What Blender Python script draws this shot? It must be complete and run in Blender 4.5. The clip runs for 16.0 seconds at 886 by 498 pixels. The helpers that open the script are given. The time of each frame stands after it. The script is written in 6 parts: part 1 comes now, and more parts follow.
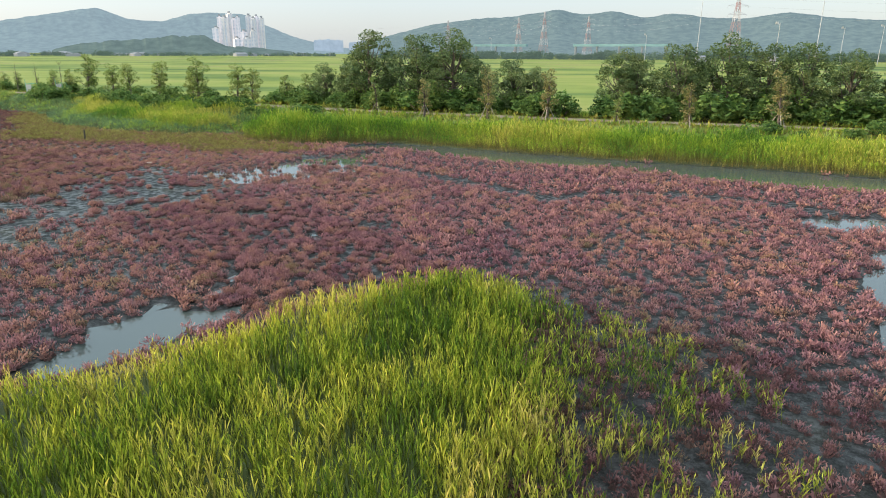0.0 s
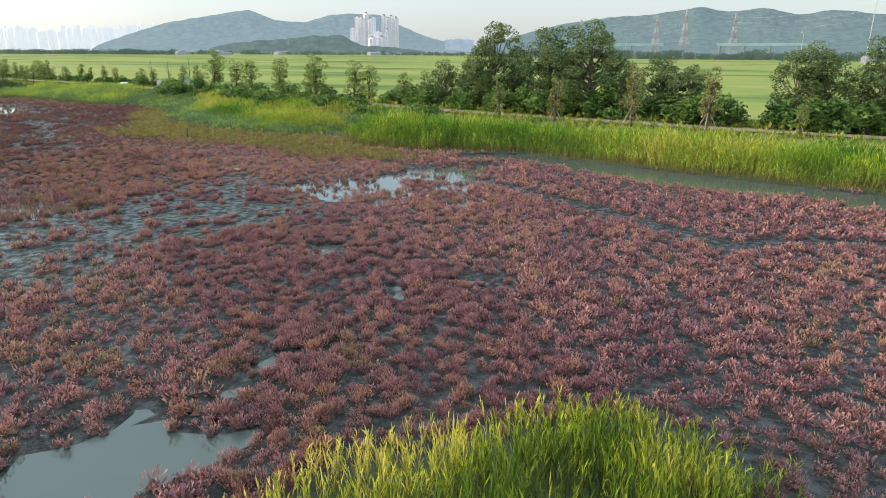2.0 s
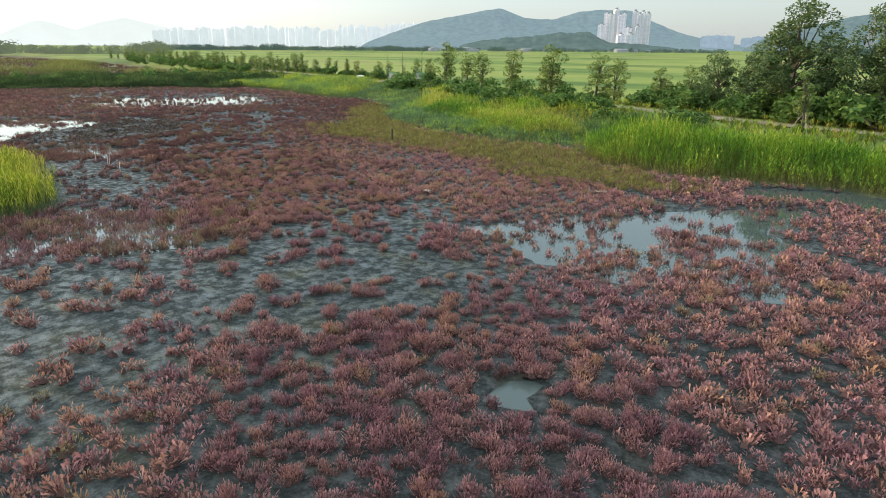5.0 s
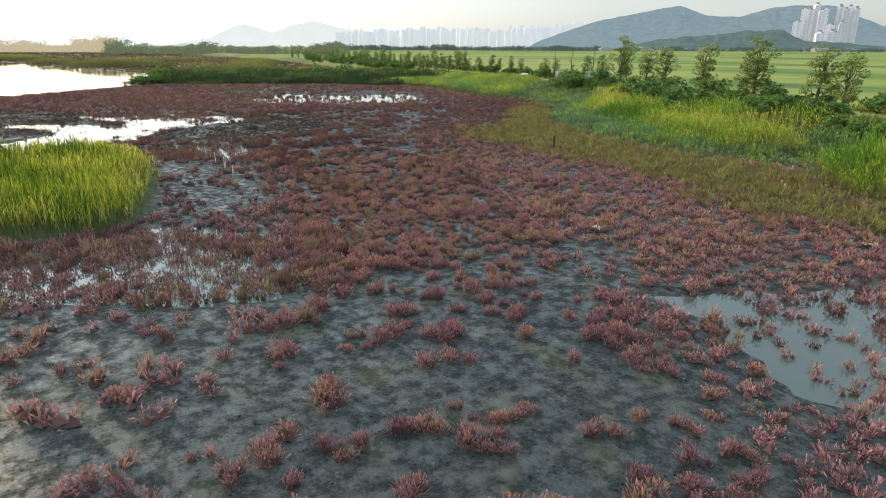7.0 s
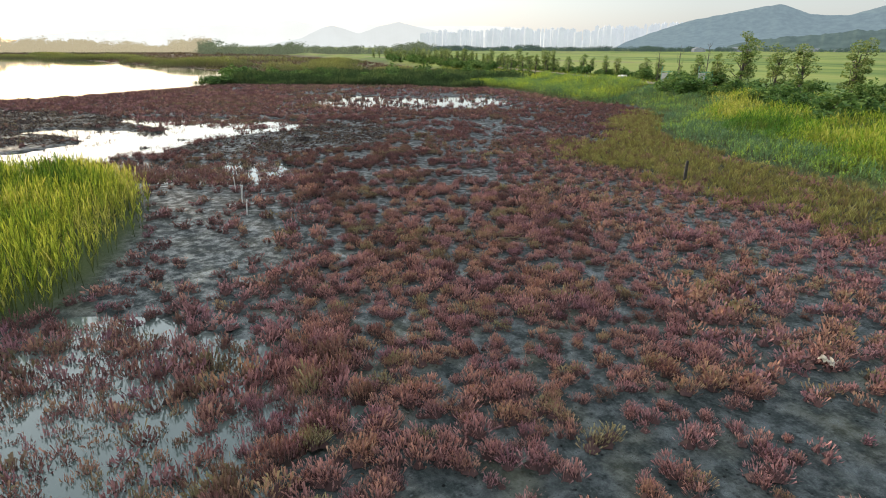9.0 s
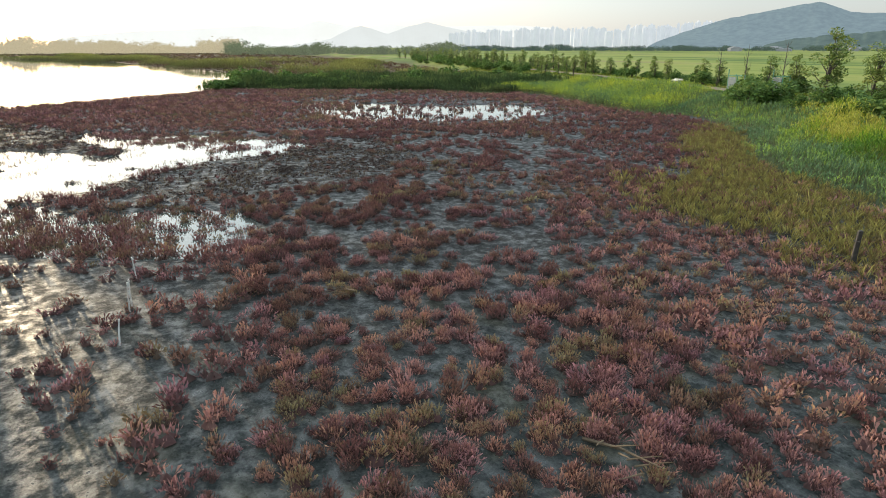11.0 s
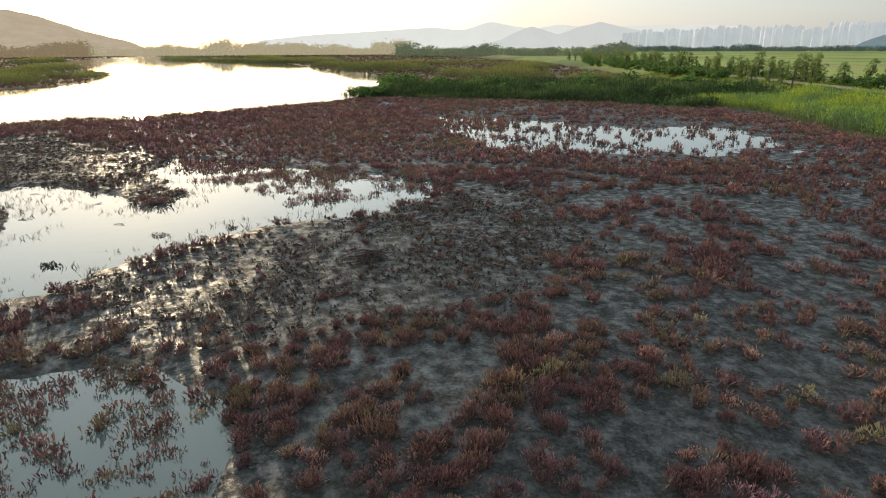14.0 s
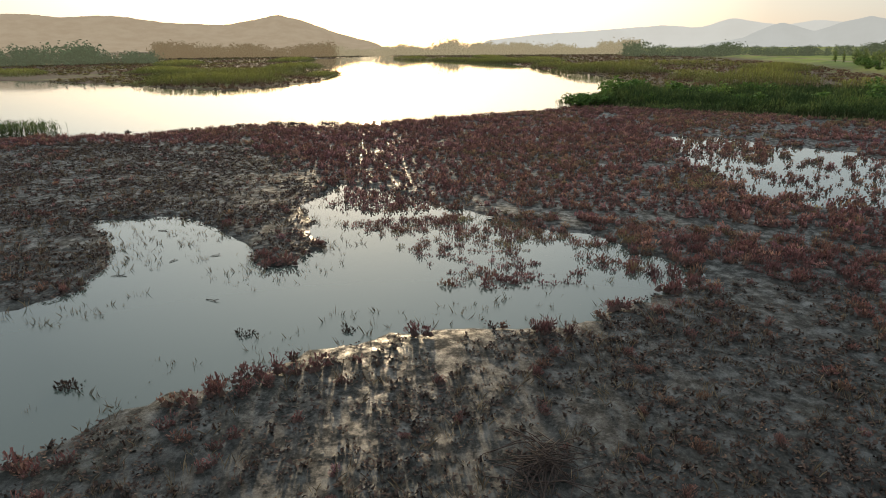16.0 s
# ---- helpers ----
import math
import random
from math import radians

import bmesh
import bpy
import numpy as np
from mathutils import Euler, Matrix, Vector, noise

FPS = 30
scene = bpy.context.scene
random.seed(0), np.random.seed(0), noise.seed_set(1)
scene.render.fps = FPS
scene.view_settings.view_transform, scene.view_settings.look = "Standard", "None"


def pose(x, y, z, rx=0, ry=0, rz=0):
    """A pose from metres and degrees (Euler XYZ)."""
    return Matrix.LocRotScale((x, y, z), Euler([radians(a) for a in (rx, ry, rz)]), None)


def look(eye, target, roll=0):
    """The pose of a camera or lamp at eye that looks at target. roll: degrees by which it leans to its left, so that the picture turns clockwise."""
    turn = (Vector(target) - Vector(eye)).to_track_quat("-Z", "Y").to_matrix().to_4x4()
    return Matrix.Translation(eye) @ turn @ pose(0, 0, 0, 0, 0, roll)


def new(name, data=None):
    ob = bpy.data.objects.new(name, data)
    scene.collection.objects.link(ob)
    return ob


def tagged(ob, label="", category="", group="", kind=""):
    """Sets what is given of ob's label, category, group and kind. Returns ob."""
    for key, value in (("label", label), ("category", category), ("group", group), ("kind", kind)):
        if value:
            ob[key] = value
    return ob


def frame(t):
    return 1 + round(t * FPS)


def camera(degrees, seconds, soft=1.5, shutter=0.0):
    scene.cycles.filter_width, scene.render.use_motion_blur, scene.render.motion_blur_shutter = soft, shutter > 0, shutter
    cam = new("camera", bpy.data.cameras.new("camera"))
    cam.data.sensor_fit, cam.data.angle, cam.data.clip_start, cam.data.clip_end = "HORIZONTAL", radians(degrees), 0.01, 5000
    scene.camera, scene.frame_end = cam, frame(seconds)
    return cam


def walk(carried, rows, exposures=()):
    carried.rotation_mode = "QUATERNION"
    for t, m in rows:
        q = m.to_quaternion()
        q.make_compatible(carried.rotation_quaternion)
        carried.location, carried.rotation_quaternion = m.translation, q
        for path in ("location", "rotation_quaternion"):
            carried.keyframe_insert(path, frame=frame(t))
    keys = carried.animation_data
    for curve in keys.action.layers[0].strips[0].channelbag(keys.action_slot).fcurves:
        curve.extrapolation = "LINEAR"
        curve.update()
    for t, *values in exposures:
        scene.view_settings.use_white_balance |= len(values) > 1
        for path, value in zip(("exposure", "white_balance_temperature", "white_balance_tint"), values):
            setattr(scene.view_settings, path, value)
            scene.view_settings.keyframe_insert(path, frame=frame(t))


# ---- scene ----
cam = camera(69.9, 16.0, soft=1.0)
PATH = [
    (0, (8.583, -4.211, 7.529), (8.329, -2.318, 6.936), 0.3),
    (0.5, (8.299, -2.117, 7.379), (7.96, -0.238, 6.785), 0.4),
    (1, (7.904, -0.079, 7.273), (7.47, 1.781, 6.679), 0.4),
    (1.5, (7.432, 1.945, 7.187), (6.909, 3.782, 6.592), 0.4),
    (2, (6.926, 3.902, 7.11), (6.312, 5.709, 6.514), 0.4),
    (2.5, (6.282, 5.857, 7.013), (5.564, 7.625, 6.416), 0.4),
    (3, (5.482, 7.799, 6.929), (4.65, 9.516, 6.33), 0.5),
    (3.5, (4.549, 9.725, 6.835), (3.602, 11.381, 6.234), 0.5),
    (4, (3.493, 11.565, 6.667), (2.449, 13.161, 6.066), 0.5),
    (4.2, (3.043, 12.246, 6.609), (1.963, 13.818, 6.006), 0.5),
    (6.3, (-1.623, 18.162, 6.06), (-3.054, 19.419, 5.451), 0.3),
    (6.5, (-2.272, 18.759, 5.975), (-3.736, 19.977, 5.366), 0.3),
    (7, (-4.001, 20.22, 5.761), (-5.545, 21.335, 5.152), 0.2),
    (7.5, (-5.795, 21.52, 5.583), (-7.408, 22.534, 4.974), 0.2),
    (8, (-7.683, 22.72, 5.449), (-9.34, 23.659, 4.841), 0.2),
    (8.5, (-9.606, 23.865, 5.42), (-11.275, 24.784, 4.811), 0.3),
    (9, (-11.476, 25.016, 5.446), (-13.148, 25.93, 4.838), 0.2),
    (9.2, (-12.259, 25.455, 5.461), (-13.929, 26.372, 4.853), 0.2),
    (11.3, (-21.376, 30.457, 5.48), (-23.098, 31.272, 4.872), -0.0),
    (11.5, (-22.175, 30.854, 5.484), (-23.906, 31.651, 4.876), 0.0),
    (12, (-24.099, 31.805, 5.518), (-25.857, 32.539, 4.911), 0.1),
    (12.5, (-26.035, 32.681, 5.553), (-27.824, 33.336, 4.946), 0.0),
    (13, (-28.045, 33.384, 5.606), (-29.861, 33.963, 5.0), -0.1),
    (13.5, (-30.111, 34.071, 5.644), (-31.952, 34.565, 5.038), -0.2),
    (14, (-32.196, 34.624, 5.699), (-34.063, 35.006, 5.094), -0.2),
    (14.5, (-34.368, 35.067, 5.736), (-36.258, 35.315, 5.131), -0.2),
    (15, (-36.56, 35.455, 5.816), (-38.463, 35.557, 5.211), -0.3),
    (15.5, (-38.861, 35.666, 5.856), (-40.766, 35.603, 5.251), -0.4),
    (16, (-41.163, 35.614, 5.915), (-43.052, 35.358, 5.311), -0.4),
]
walk(cam, [(t, look(eye, target, roll)) for t, eye, target, roll in PATH], ((0, 0.46, 6500, 12), (2.5, 0.40, 6500, 10), (4, 0.36, 6500, 7), (7, 0.18, 6550, 11), (9, 0.14, 6600, 13), (12, 0.06, 6600, 11), (14, -0.25, 6750, 12), (16, -0.54, 7050, 13)))

# ---- world, sun ----
SUN_AZ, SUN_EL = -104.0, 6.4          # degrees from +Y towards +X, and over the horizon
world = bpy.data.worlds.new("hazy_evening_sky")
world.use_nodes = True
scene.world = world
wt = world.node_tree
wn, wl = wt.nodes, wt.links
sky = wn.new("ShaderNodeTexSky")
sky.sky_type, sky.sun_disc = "NISHITA", False
sky.sun_elevation, sky.sun_rotation = radians(SUN_EL), radians(SUN_AZ)
sky.air_density, sky.dust_density, sky.ozone_density = 1.0, 1.5, 1.5
coord = wn.new("ShaderNodeTexCoord")
sep = wn.new("ShaderNodeSeparateXYZ")
wl.new(coord.outputs["Generated"], sep.inputs[0])
high = wn.new("ShaderNodeValToRGB")    # pale haze low down, thin blue-grey above
high.color_ramp.elements[0].position, high.color_ramp.elements[0].color = 0.0, (0.60, 0.66, 0.695, 1)
high.color_ramp.elements[1].position, high.color_ramp.elements[1].color = 0.85, (2.1, 2.45, 2.7, 1)
mid_stop = high.color_ramp.elements.new(0.14)
mid_stop.color = (0.66, 0.80, 0.92, 1)
high.color_ramp.elements.new(0.6).color = (0.98, 1.22, 1.36, 1)
wl.new(sep.outputs[2], high.inputs[0])
bg_sky, bg_haze = wn["Background"], wn.new("ShaderNodeBackground")
bg_sky.inputs[1].default_value = 0.075
bg_haze.inputs[1].default_value = 0.86
wl.new(sky.outputs[0], bg_sky.inputs[0])
toward = wn.new("ShaderNodeVectorMath")      # the haze brightens towards the sun
toward.operation = "DOT_PRODUCT"
toward.inputs[1].default_value = (math.sin(radians(SUN_AZ)), math.cos(radians(SUN_AZ)), math.sin(radians(SUN_EL)))
wl.new(coord.outputs["Generated"], toward.inputs[0])
bright = wn.new("ShaderNodeValToRGB")
bright.color_ramp.elements[0].position, bright.color_ramp.elements[0].color = 0.0, (0.76, 0.76, 0.76, 1)
bright.color_ramp.elements[1].position, bright.color_ramp.elements[1].color = 1.0, (2.6, 2.5, 2.3, 1)
for at, c in ((0.45, (0.86, 0.86, 0.86, 1)), (0.85, (1.32, 1.30, 1.27, 1))):
    bright.color_ramp.elements.new(at).color = c
wl.new(toward.outputs["Value"], bright.inputs[0])
glow = wn.new("ShaderNodeMix")
glow.data_type, glow.blend_type = "RGBA", "MULTIPLY"
glow.inputs[0].default_value = 1.0
wl.new(high.outputs[0], glow.inputs[6])
wl.new(bright.outputs[0], glow.inputs[7])
wl.new(glow.outputs[2], bg_haze.inputs[0])
add_sky = wn.new("ShaderNodeAddShader")
wl.new(bg_sky.outputs[0], add_sky.inputs[0])
wl.new(bg_haze.outputs[0], add_sky.inputs[1])
wl.new(add_sky.outputs[0], wn["World Output"].inputs[0])

sun = new("sun", bpy.data.lights.new("sun", "SUN"))
sun.data.energy, sun.data.angle, sun.data.color = 4.0, radians(1.6), (1.0, 0.80, 0.52)
sun.matrix_world = look((1000 * math.sin(radians(SUN_AZ)), 1000 * math.cos(radians(SUN_AZ)), 1000 * math.tan(radians(SUN_EL))), (0, 0, 0))
scene.view_settings.exposure = 0.0


# ---- materials ----
def material(name):
    m = bpy.data.materials.new(name)
    m.use_nodes = True
    return m, m.node_tree.nodes, m.node_tree.links, m.node_tree.nodes["Principled BSDF"]


def noise_node(nodes, links, scale, detail=4, rough=0.55, where="Position", stretch=None):
    geo = nodes.new("ShaderNodeNewGeometry")
    tex = nodes.new("ShaderNodeTexNoise")
    tex.inputs["Scale"].default_value, tex.inputs["Detail"].default_value, tex.inputs["Roughness"].default_value = scale, detail, rough
    if stretch:
        mp = nodes.new("ShaderNodeMapping")
        mp.inputs["Scale"].default_value = stretch
        links.new(geo.outputs[where], mp.inputs[0])
        links.new(mp.outputs[0], tex.inputs["Vector"])
    else:
        links.new(geo.outputs[where], tex.inputs["Vector"])
    return tex


def ramp_node(nodes, links, source, stops):
    r = nodes.new("ShaderNodeValToRGB")
    e = r.color_ramp.elements
    e[0].position, e[0].color = stops[0][0], (*stops[0][1], 1)
    e[1].position, e[1].color = stops[-1][0], (*stops[-1][1], 1)
    for p, c in stops[1:-1]:
        e.new(p).color = (*c, 1)
    links.new(source, r.inputs[0])
    return r


def mix_node(nodes, links, fac, a, b, kind="MIX"):
    m = nodes.new("ShaderNodeMix")
    m.data_type, m.blend_type = "RGBA", kind
    for i, v in ((0, fac), (6, a), (7, b)):
        if hasattr(v, "links"):
            links.new(v, m.inputs[i])
        else:
            m.inputs[i].default_value = v if i == 0 else (*v, 1)
    return m.outputs[2]


def plant(name, stops, spread=4.0, vary=0.5, through_light=0.3, rough=0.55, patch=0.7, foot=None):
    """Foliage: a ramp of colours by patch of ground and by leaf, some light passing through.
    With a foot colour, the ramp goes by each plant's own tint and the low parts take that colour: old stems, and where
    dark also painted-in shade."""
    m, n, l, b = material(name)
    big = noise_node(n, l, 1.0 / spread, 3)
    isl = n.new("ShaderNodeNewGeometry")
    k = n.new("ShaderNodeMath")
    k.operation, k.inputs[1].default_value = "MULTIPLY_ADD", 1 - patch
    l.new(isl.outputs["Random Per Island"], k.inputs[0])
    j = n.new("ShaderNodeMath")
    j.operation, j.inputs[1].default_value, j.inputs[2].default_value = "MULTIPLY_ADD", patch * 1.5, -patch * 0.25
    l.new(big.outputs["Fac"], j.inputs[0])
    l.new(j.outputs[0], k.inputs[2])
    source = k.outputs[0]
    if foot:
        own, q = n.new("ShaderNodeAttribute"), n.new("ShaderNodeMath")
        own.attribute_name = "tint"
        q.operation, q.inputs[1].default_value, q.inputs[2].default_value = "MULTIPLY_ADD", 0.22, -0.11
        l.new(isl.outputs["Random Per Island"], q.inputs[0])
        total = n.new("ShaderNodeMath")
        total.operation = "ADD"
        l.new(q.outputs[0], total.inputs[0])
        l.new(own.outputs["Fac"], total.inputs[1])
        source = total.outputs[0]
    col = ramp_node(n, l, source, stops).outputs[0]
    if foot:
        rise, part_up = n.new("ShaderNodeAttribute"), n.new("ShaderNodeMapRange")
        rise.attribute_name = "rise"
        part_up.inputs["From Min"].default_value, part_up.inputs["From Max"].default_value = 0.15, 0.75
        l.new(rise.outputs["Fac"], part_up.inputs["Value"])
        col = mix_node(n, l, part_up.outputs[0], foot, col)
    tone = n.new("ShaderNodeMapRange")
    tone.inputs["To Min"].default_value, tone.inputs["To Max"].default_value = 1 - vary, 1 + vary
    fine = noise_node(n, l, 9.0, 2)
    both = n.new("ShaderNodeMath")
    both.operation = "ADD"
    half = n.new("ShaderNodeMath")
    half.operation, half.inputs[1].default_value, half.inputs[2].default_value = "MULTIPLY_ADD", 0.6, -0.1
    l.new(isl.outputs["Random Per Island"], half.inputs[0])
    l.new(half.outputs[0], both.inputs[0])
    lo = n.new("ShaderNodeMath")
    lo.operation, lo.inputs[1].default_value = "MULTIPLY", 0.6
    l.new(fine.outputs["Fac"], lo.inputs[0])
    l.new(lo.outputs[0], both.inputs[1])
    l.new(both.outputs[0], tone.inputs["Value"])
    c = mix_node(n, l, 1.0, col, tone.outputs[0], "MULTIPLY")
    l.new(c, b.inputs["Base Color"])
    b.inputs["Roughness"].default_value = rough
    b.inputs["Specular IOR Level"].default_value = 0.25
    if through_light:
        tr, mx = n.new("ShaderNodeBsdfTranslucent"), n.new("ShaderNodeMixShader")
        mx.inputs[0].default_value = through_light
        l.new(c, tr.inputs[0])
        l.new(b.outputs[0], mx.inputs[1])
        l.new(tr.outputs[0], mx.inputs[2])
        l.new(mx.outputs[0], n["Material Output"].inputs[0])
    return m


def plain(name, c1, c2, rough=0.6, scale=3.0, metal=0.0, bump=0.0, gloss=0.5):
    m, n, l, b = material(name)
    tex = noise_node(n, l, scale, 6)
    r = ramp_node(n, l, tex.outputs["Fac"], [(0.3, c1), (0.7, c2)])
    l.new(r.outputs[0], b.inputs["Base Color"])
    b.inputs["Roughness"].default_value, b.inputs["Metallic"].default_value = rough, metal
    b.inputs["Specular IOR Level"].default_value = gloss
    if bump:
        bp = n.new("ShaderNodeBump")
        bp.inputs["Strength"].default_value, bp.inputs["Distance"].default_value = 0.6, bump
        l.new(tex.outputs["Fac"], bp.inputs["Height"])
        l.new(bp.outputs[0], b.inputs["Normal"])
    return m


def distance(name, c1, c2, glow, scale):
    """A far surface whose plain emission paints in the bright haze before it."""
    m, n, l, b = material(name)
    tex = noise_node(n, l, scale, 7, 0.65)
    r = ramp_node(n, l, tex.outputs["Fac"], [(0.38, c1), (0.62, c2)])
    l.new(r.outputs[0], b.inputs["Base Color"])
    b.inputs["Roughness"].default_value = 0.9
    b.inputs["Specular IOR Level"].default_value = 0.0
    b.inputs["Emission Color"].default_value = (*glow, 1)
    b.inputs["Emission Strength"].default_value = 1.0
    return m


def mud_material():
    m, n, l, b = material("wet_mud")
    big, mid, fine = noise_node(n, l, 0.35, 4), noise_node(n, l, 2.6, 6, 0.65), noise_node(n, l, 14.0, 8, 0.78)
    base = ramp_node(n, l, mid.outputs["Fac"], [(0.36, (0.018, 0.022, 0.021)), (0.5, (0.026, 0.031, 0.030)), (0.64, (0.037, 0.043, 0.040))])
    speck = ramp_node(n, l, fine.outputs["Fac"], [(0.36, (0.40, 0.40, 0.40)), (0.45, (0.80, 0.80, 0.80)), (0.55, (1.10, 1.09, 1.06)), (0.64, (2.1, 2.05, 1.95))])
    mud = mix_node(n, l, 1.0, base.outputs[0], speck.outputs[0], "MULTIPLY")
    # crab holes and hoof pocks: flat dots, the dark inside them painted
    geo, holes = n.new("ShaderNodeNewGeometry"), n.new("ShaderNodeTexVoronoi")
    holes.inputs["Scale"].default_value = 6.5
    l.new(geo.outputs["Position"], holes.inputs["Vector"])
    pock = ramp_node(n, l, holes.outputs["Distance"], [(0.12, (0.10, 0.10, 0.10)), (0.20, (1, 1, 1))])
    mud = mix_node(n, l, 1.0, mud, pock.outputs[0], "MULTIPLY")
    # a skin of olive algae in patches
    skin = noise_node(n, l, 0.8, 6, 0.62)
    patch = ramp_node(n, l, skin.outputs["Fac"], [(0.50, (0, 0, 0)), (0.64, (0.7, 0.7, 0.7))])
    mud = mix_node(n, l, patch.outputs[0], mud, (0.048, 0.046, 0.026))
    dry_shade = n.new("ShaderNodeAttribute")
    dry_shade.attribute_name = "dry_shade"
    crust = ramp_node(n, l, fine.outputs["Fac"], [(0.32, (0.006, 0.006, 0.006)), (0.46, (0.016, 0.016, 0.015)), (0.56, (0.027, 0.026, 0.024)), (0.68, (0.075, 0.071, 0.064))])
    mud = mix_node(n, l, dry_shade.outputs["Fac"], mud, crust.outputs[0])
    far_red = n.new("ShaderNodeAttribute")
    far_red.attribute_name = "red"
    rr = ramp_node(n, l, big.outputs["Fac"], [(0.35, (0.070, 0.058, 0.030)), (0.48, (0.092, 0.066, 0.040)), (0.62, (0.110, 0.065, 0.045))])
    mud = mix_node(n, l, far_red.outputs["Fac"], mud, rr.outputs[0])
    green = n.new("ShaderNodeAttribute")
    green.attribute_name = "green"
    stripes = noise_node(n, l, 0.011, 9, 0.64, stretch=(0.7, 1.7, 1.0))
    gg = ramp_node(n, l, stripes.outputs["Fac"], [(0.34, (0.040, 0.075, 0.018)), (0.42, (0.095, 0.140, 0.030)), (0.50, (0.185, 0.215, 0.045)), (0.57, (0.24, 0.24, 0.060)), (0.62, (0.18, 0.15, 0.07)), (0.70, (0.25, 0.235, 0.068))])
    mud = mix_node(n, l, green.outputs["Fac"], mud, gg.outputs[0])
    l.new(mud, b.inputs["Base Color"])
    # a film of water stands in the hollows between the lumps
    film = noise_node(n, l, 3.2, 9, 0.72)
    pool = n.new("ShaderNodeMapRange")
    pool.inputs["From Min"].default_value, pool.inputs["From Max"].default_value = 0.43, 0.63
    l.new(film.outputs["Fac"], pool.inputs["Value"])
    bare = n.new("ShaderNodeMapRange")
    bare.inputs["To Min"].default_value, bare.inputs["To Max"].default_value = 1.0, 0.0
    bare.inputs["From Max"].default_value = 0.3
    l.new(green.outputs["Fac"], bare.inputs["Value"])
    wet = n.new("ShaderNodeMath")
    wet.operation = "MULTIPLY"
    l.new(pool.outputs[0], wet.inputs[0])
    soak = n.new("ShaderNodeMath")
    soak.operation, soak.use_clamp = "MULTIPLY_ADD", True
    soak.inputs[1].default_value = -0.26
    l.new(dry_shade.outputs["Fac"], soak.inputs[0])
    l.new(bare.outputs[0], soak.inputs[2])
    far_dry = n.new("ShaderNodeMath")
    far_dry.operation, far_dry.use_clamp = "SUBTRACT", True
    l.new(soak.outputs[0], far_dry.inputs[0])
    l.new(far_red.outputs["Fac"], far_dry.inputs[1])
    l.new(far_dry.outputs[0], wet.inputs[1])
    for low, high, socket in ((0.78, 0.22, "Roughness"), (0.07, 0.5, "Specular IOR Level")):
        k = n.new("ShaderNodeMapRange")
        k.inputs["To Min"].default_value, k.inputs["To Max"].default_value = low, high
        l.new(wet.outputs[0], k.inputs["Value"])
        l.new(k.outputs[0], b.inputs[socket])
    bp1, bp2 = n.new("ShaderNodeBump"), n.new("ShaderNodeBump")
    bp1.inputs["Strength"].default_value, bp1.inputs["Distance"].default_value = 0.2, 0.02
    bp2.inputs["Distance"].default_value = 0.02
    rub = n.new("ShaderNodeMapRange")
    rub.inputs["To Min"].default_value, rub.inputs["To Max"].default_value = 0.45, 0.12
    l.new(wet.outputs[0], rub.inputs["Value"])
    l.new(rub.outputs[0], bp2.inputs["Strength"])
    l.new(mid.outputs["Fac"], bp1.inputs["Height"])
    l.new(fine.outputs["Fac"], bp2.inputs["Height"])
    l.new(bp1.outputs[0], bp2.inputs["Normal"])
    l.new(bp2.outputs[0], b.inputs["Normal"])
    return m


def water_material():
    m, n, l, b = material("still_water")
    b.inputs["Base Color"].default_value = (0.060, 0.075, 0.066, 1)
    b.inputs["Roughness"].default_value = 0.03
    b.inputs["IOR"].default_value = 1.33
    b.inputs["Specular IOR Level"].default_value = 1.0
    tex = noise_node(n, l, 1.6, 3, stretch=(1, 1, 1))
    bp = n.new("ShaderNodeBump")
    bp.inputs["Strength"].default_value, bp.inputs["Distance"].default_value = 0.06, 0.02
    l.new(tex.outputs["Fac"], bp.inputs["Height"])
    l.new(bp.outputs[0], b.inputs["Normal"])
    return m


MUD, WATER = mud_material(), water_material()
# seepweed foot colours: brown stems, with the shade inside the cushions painted in
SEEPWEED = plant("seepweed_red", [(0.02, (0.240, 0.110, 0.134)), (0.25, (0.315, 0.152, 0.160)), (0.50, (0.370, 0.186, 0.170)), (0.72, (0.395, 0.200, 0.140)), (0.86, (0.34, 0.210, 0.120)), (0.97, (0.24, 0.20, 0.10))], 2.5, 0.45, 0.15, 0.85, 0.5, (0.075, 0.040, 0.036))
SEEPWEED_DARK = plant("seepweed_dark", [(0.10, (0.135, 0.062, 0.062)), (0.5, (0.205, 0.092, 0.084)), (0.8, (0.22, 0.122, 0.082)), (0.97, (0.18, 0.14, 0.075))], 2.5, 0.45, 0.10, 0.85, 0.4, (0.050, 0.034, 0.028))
# the foot colour is brown stems plus painted dark of the gaps between reeds
REED = plant("reed_leaves", [(0.05, (0.060, 0.125, 0.016)), (0.30, (0.165, 0.240, 0.024)), (0.55, (0.34, 0.375, 0.040)), (0.85, (0.56, 0.51, 0.08)), (1.0, (0.56, 0.46, 0.13))], 4.0, 0.65, 0.38, 0.5, 0.45, (0.060, 0.075, 0.022))
BANK_REED = plant("bank_reed_leaves", [(0.05, (0.070, 0.160, 0.018)), (0.40, (0.165, 0.290, 0.022)), (0.70, (0.31, 0.385, 0.034)), (0.95, (0.45, 0.42, 0.08))], 5.0, 0.5, 0.28, 0.5, 0.55, (0.20, 0.16, 0.05))
PALE_REED = plant("pale_reed_leaves", [(0.05, (0.105, 0.18, 0.085)), (0.38, (0.18, 0.28, 0.085)), (0.62, (0.29, 0.40, 0.05)), (0.88, (0.48, 0.50, 0.05))], 7.0, 0.45, 0.28, 0.5, 0.75, (0.11, 0.11, 0.05))
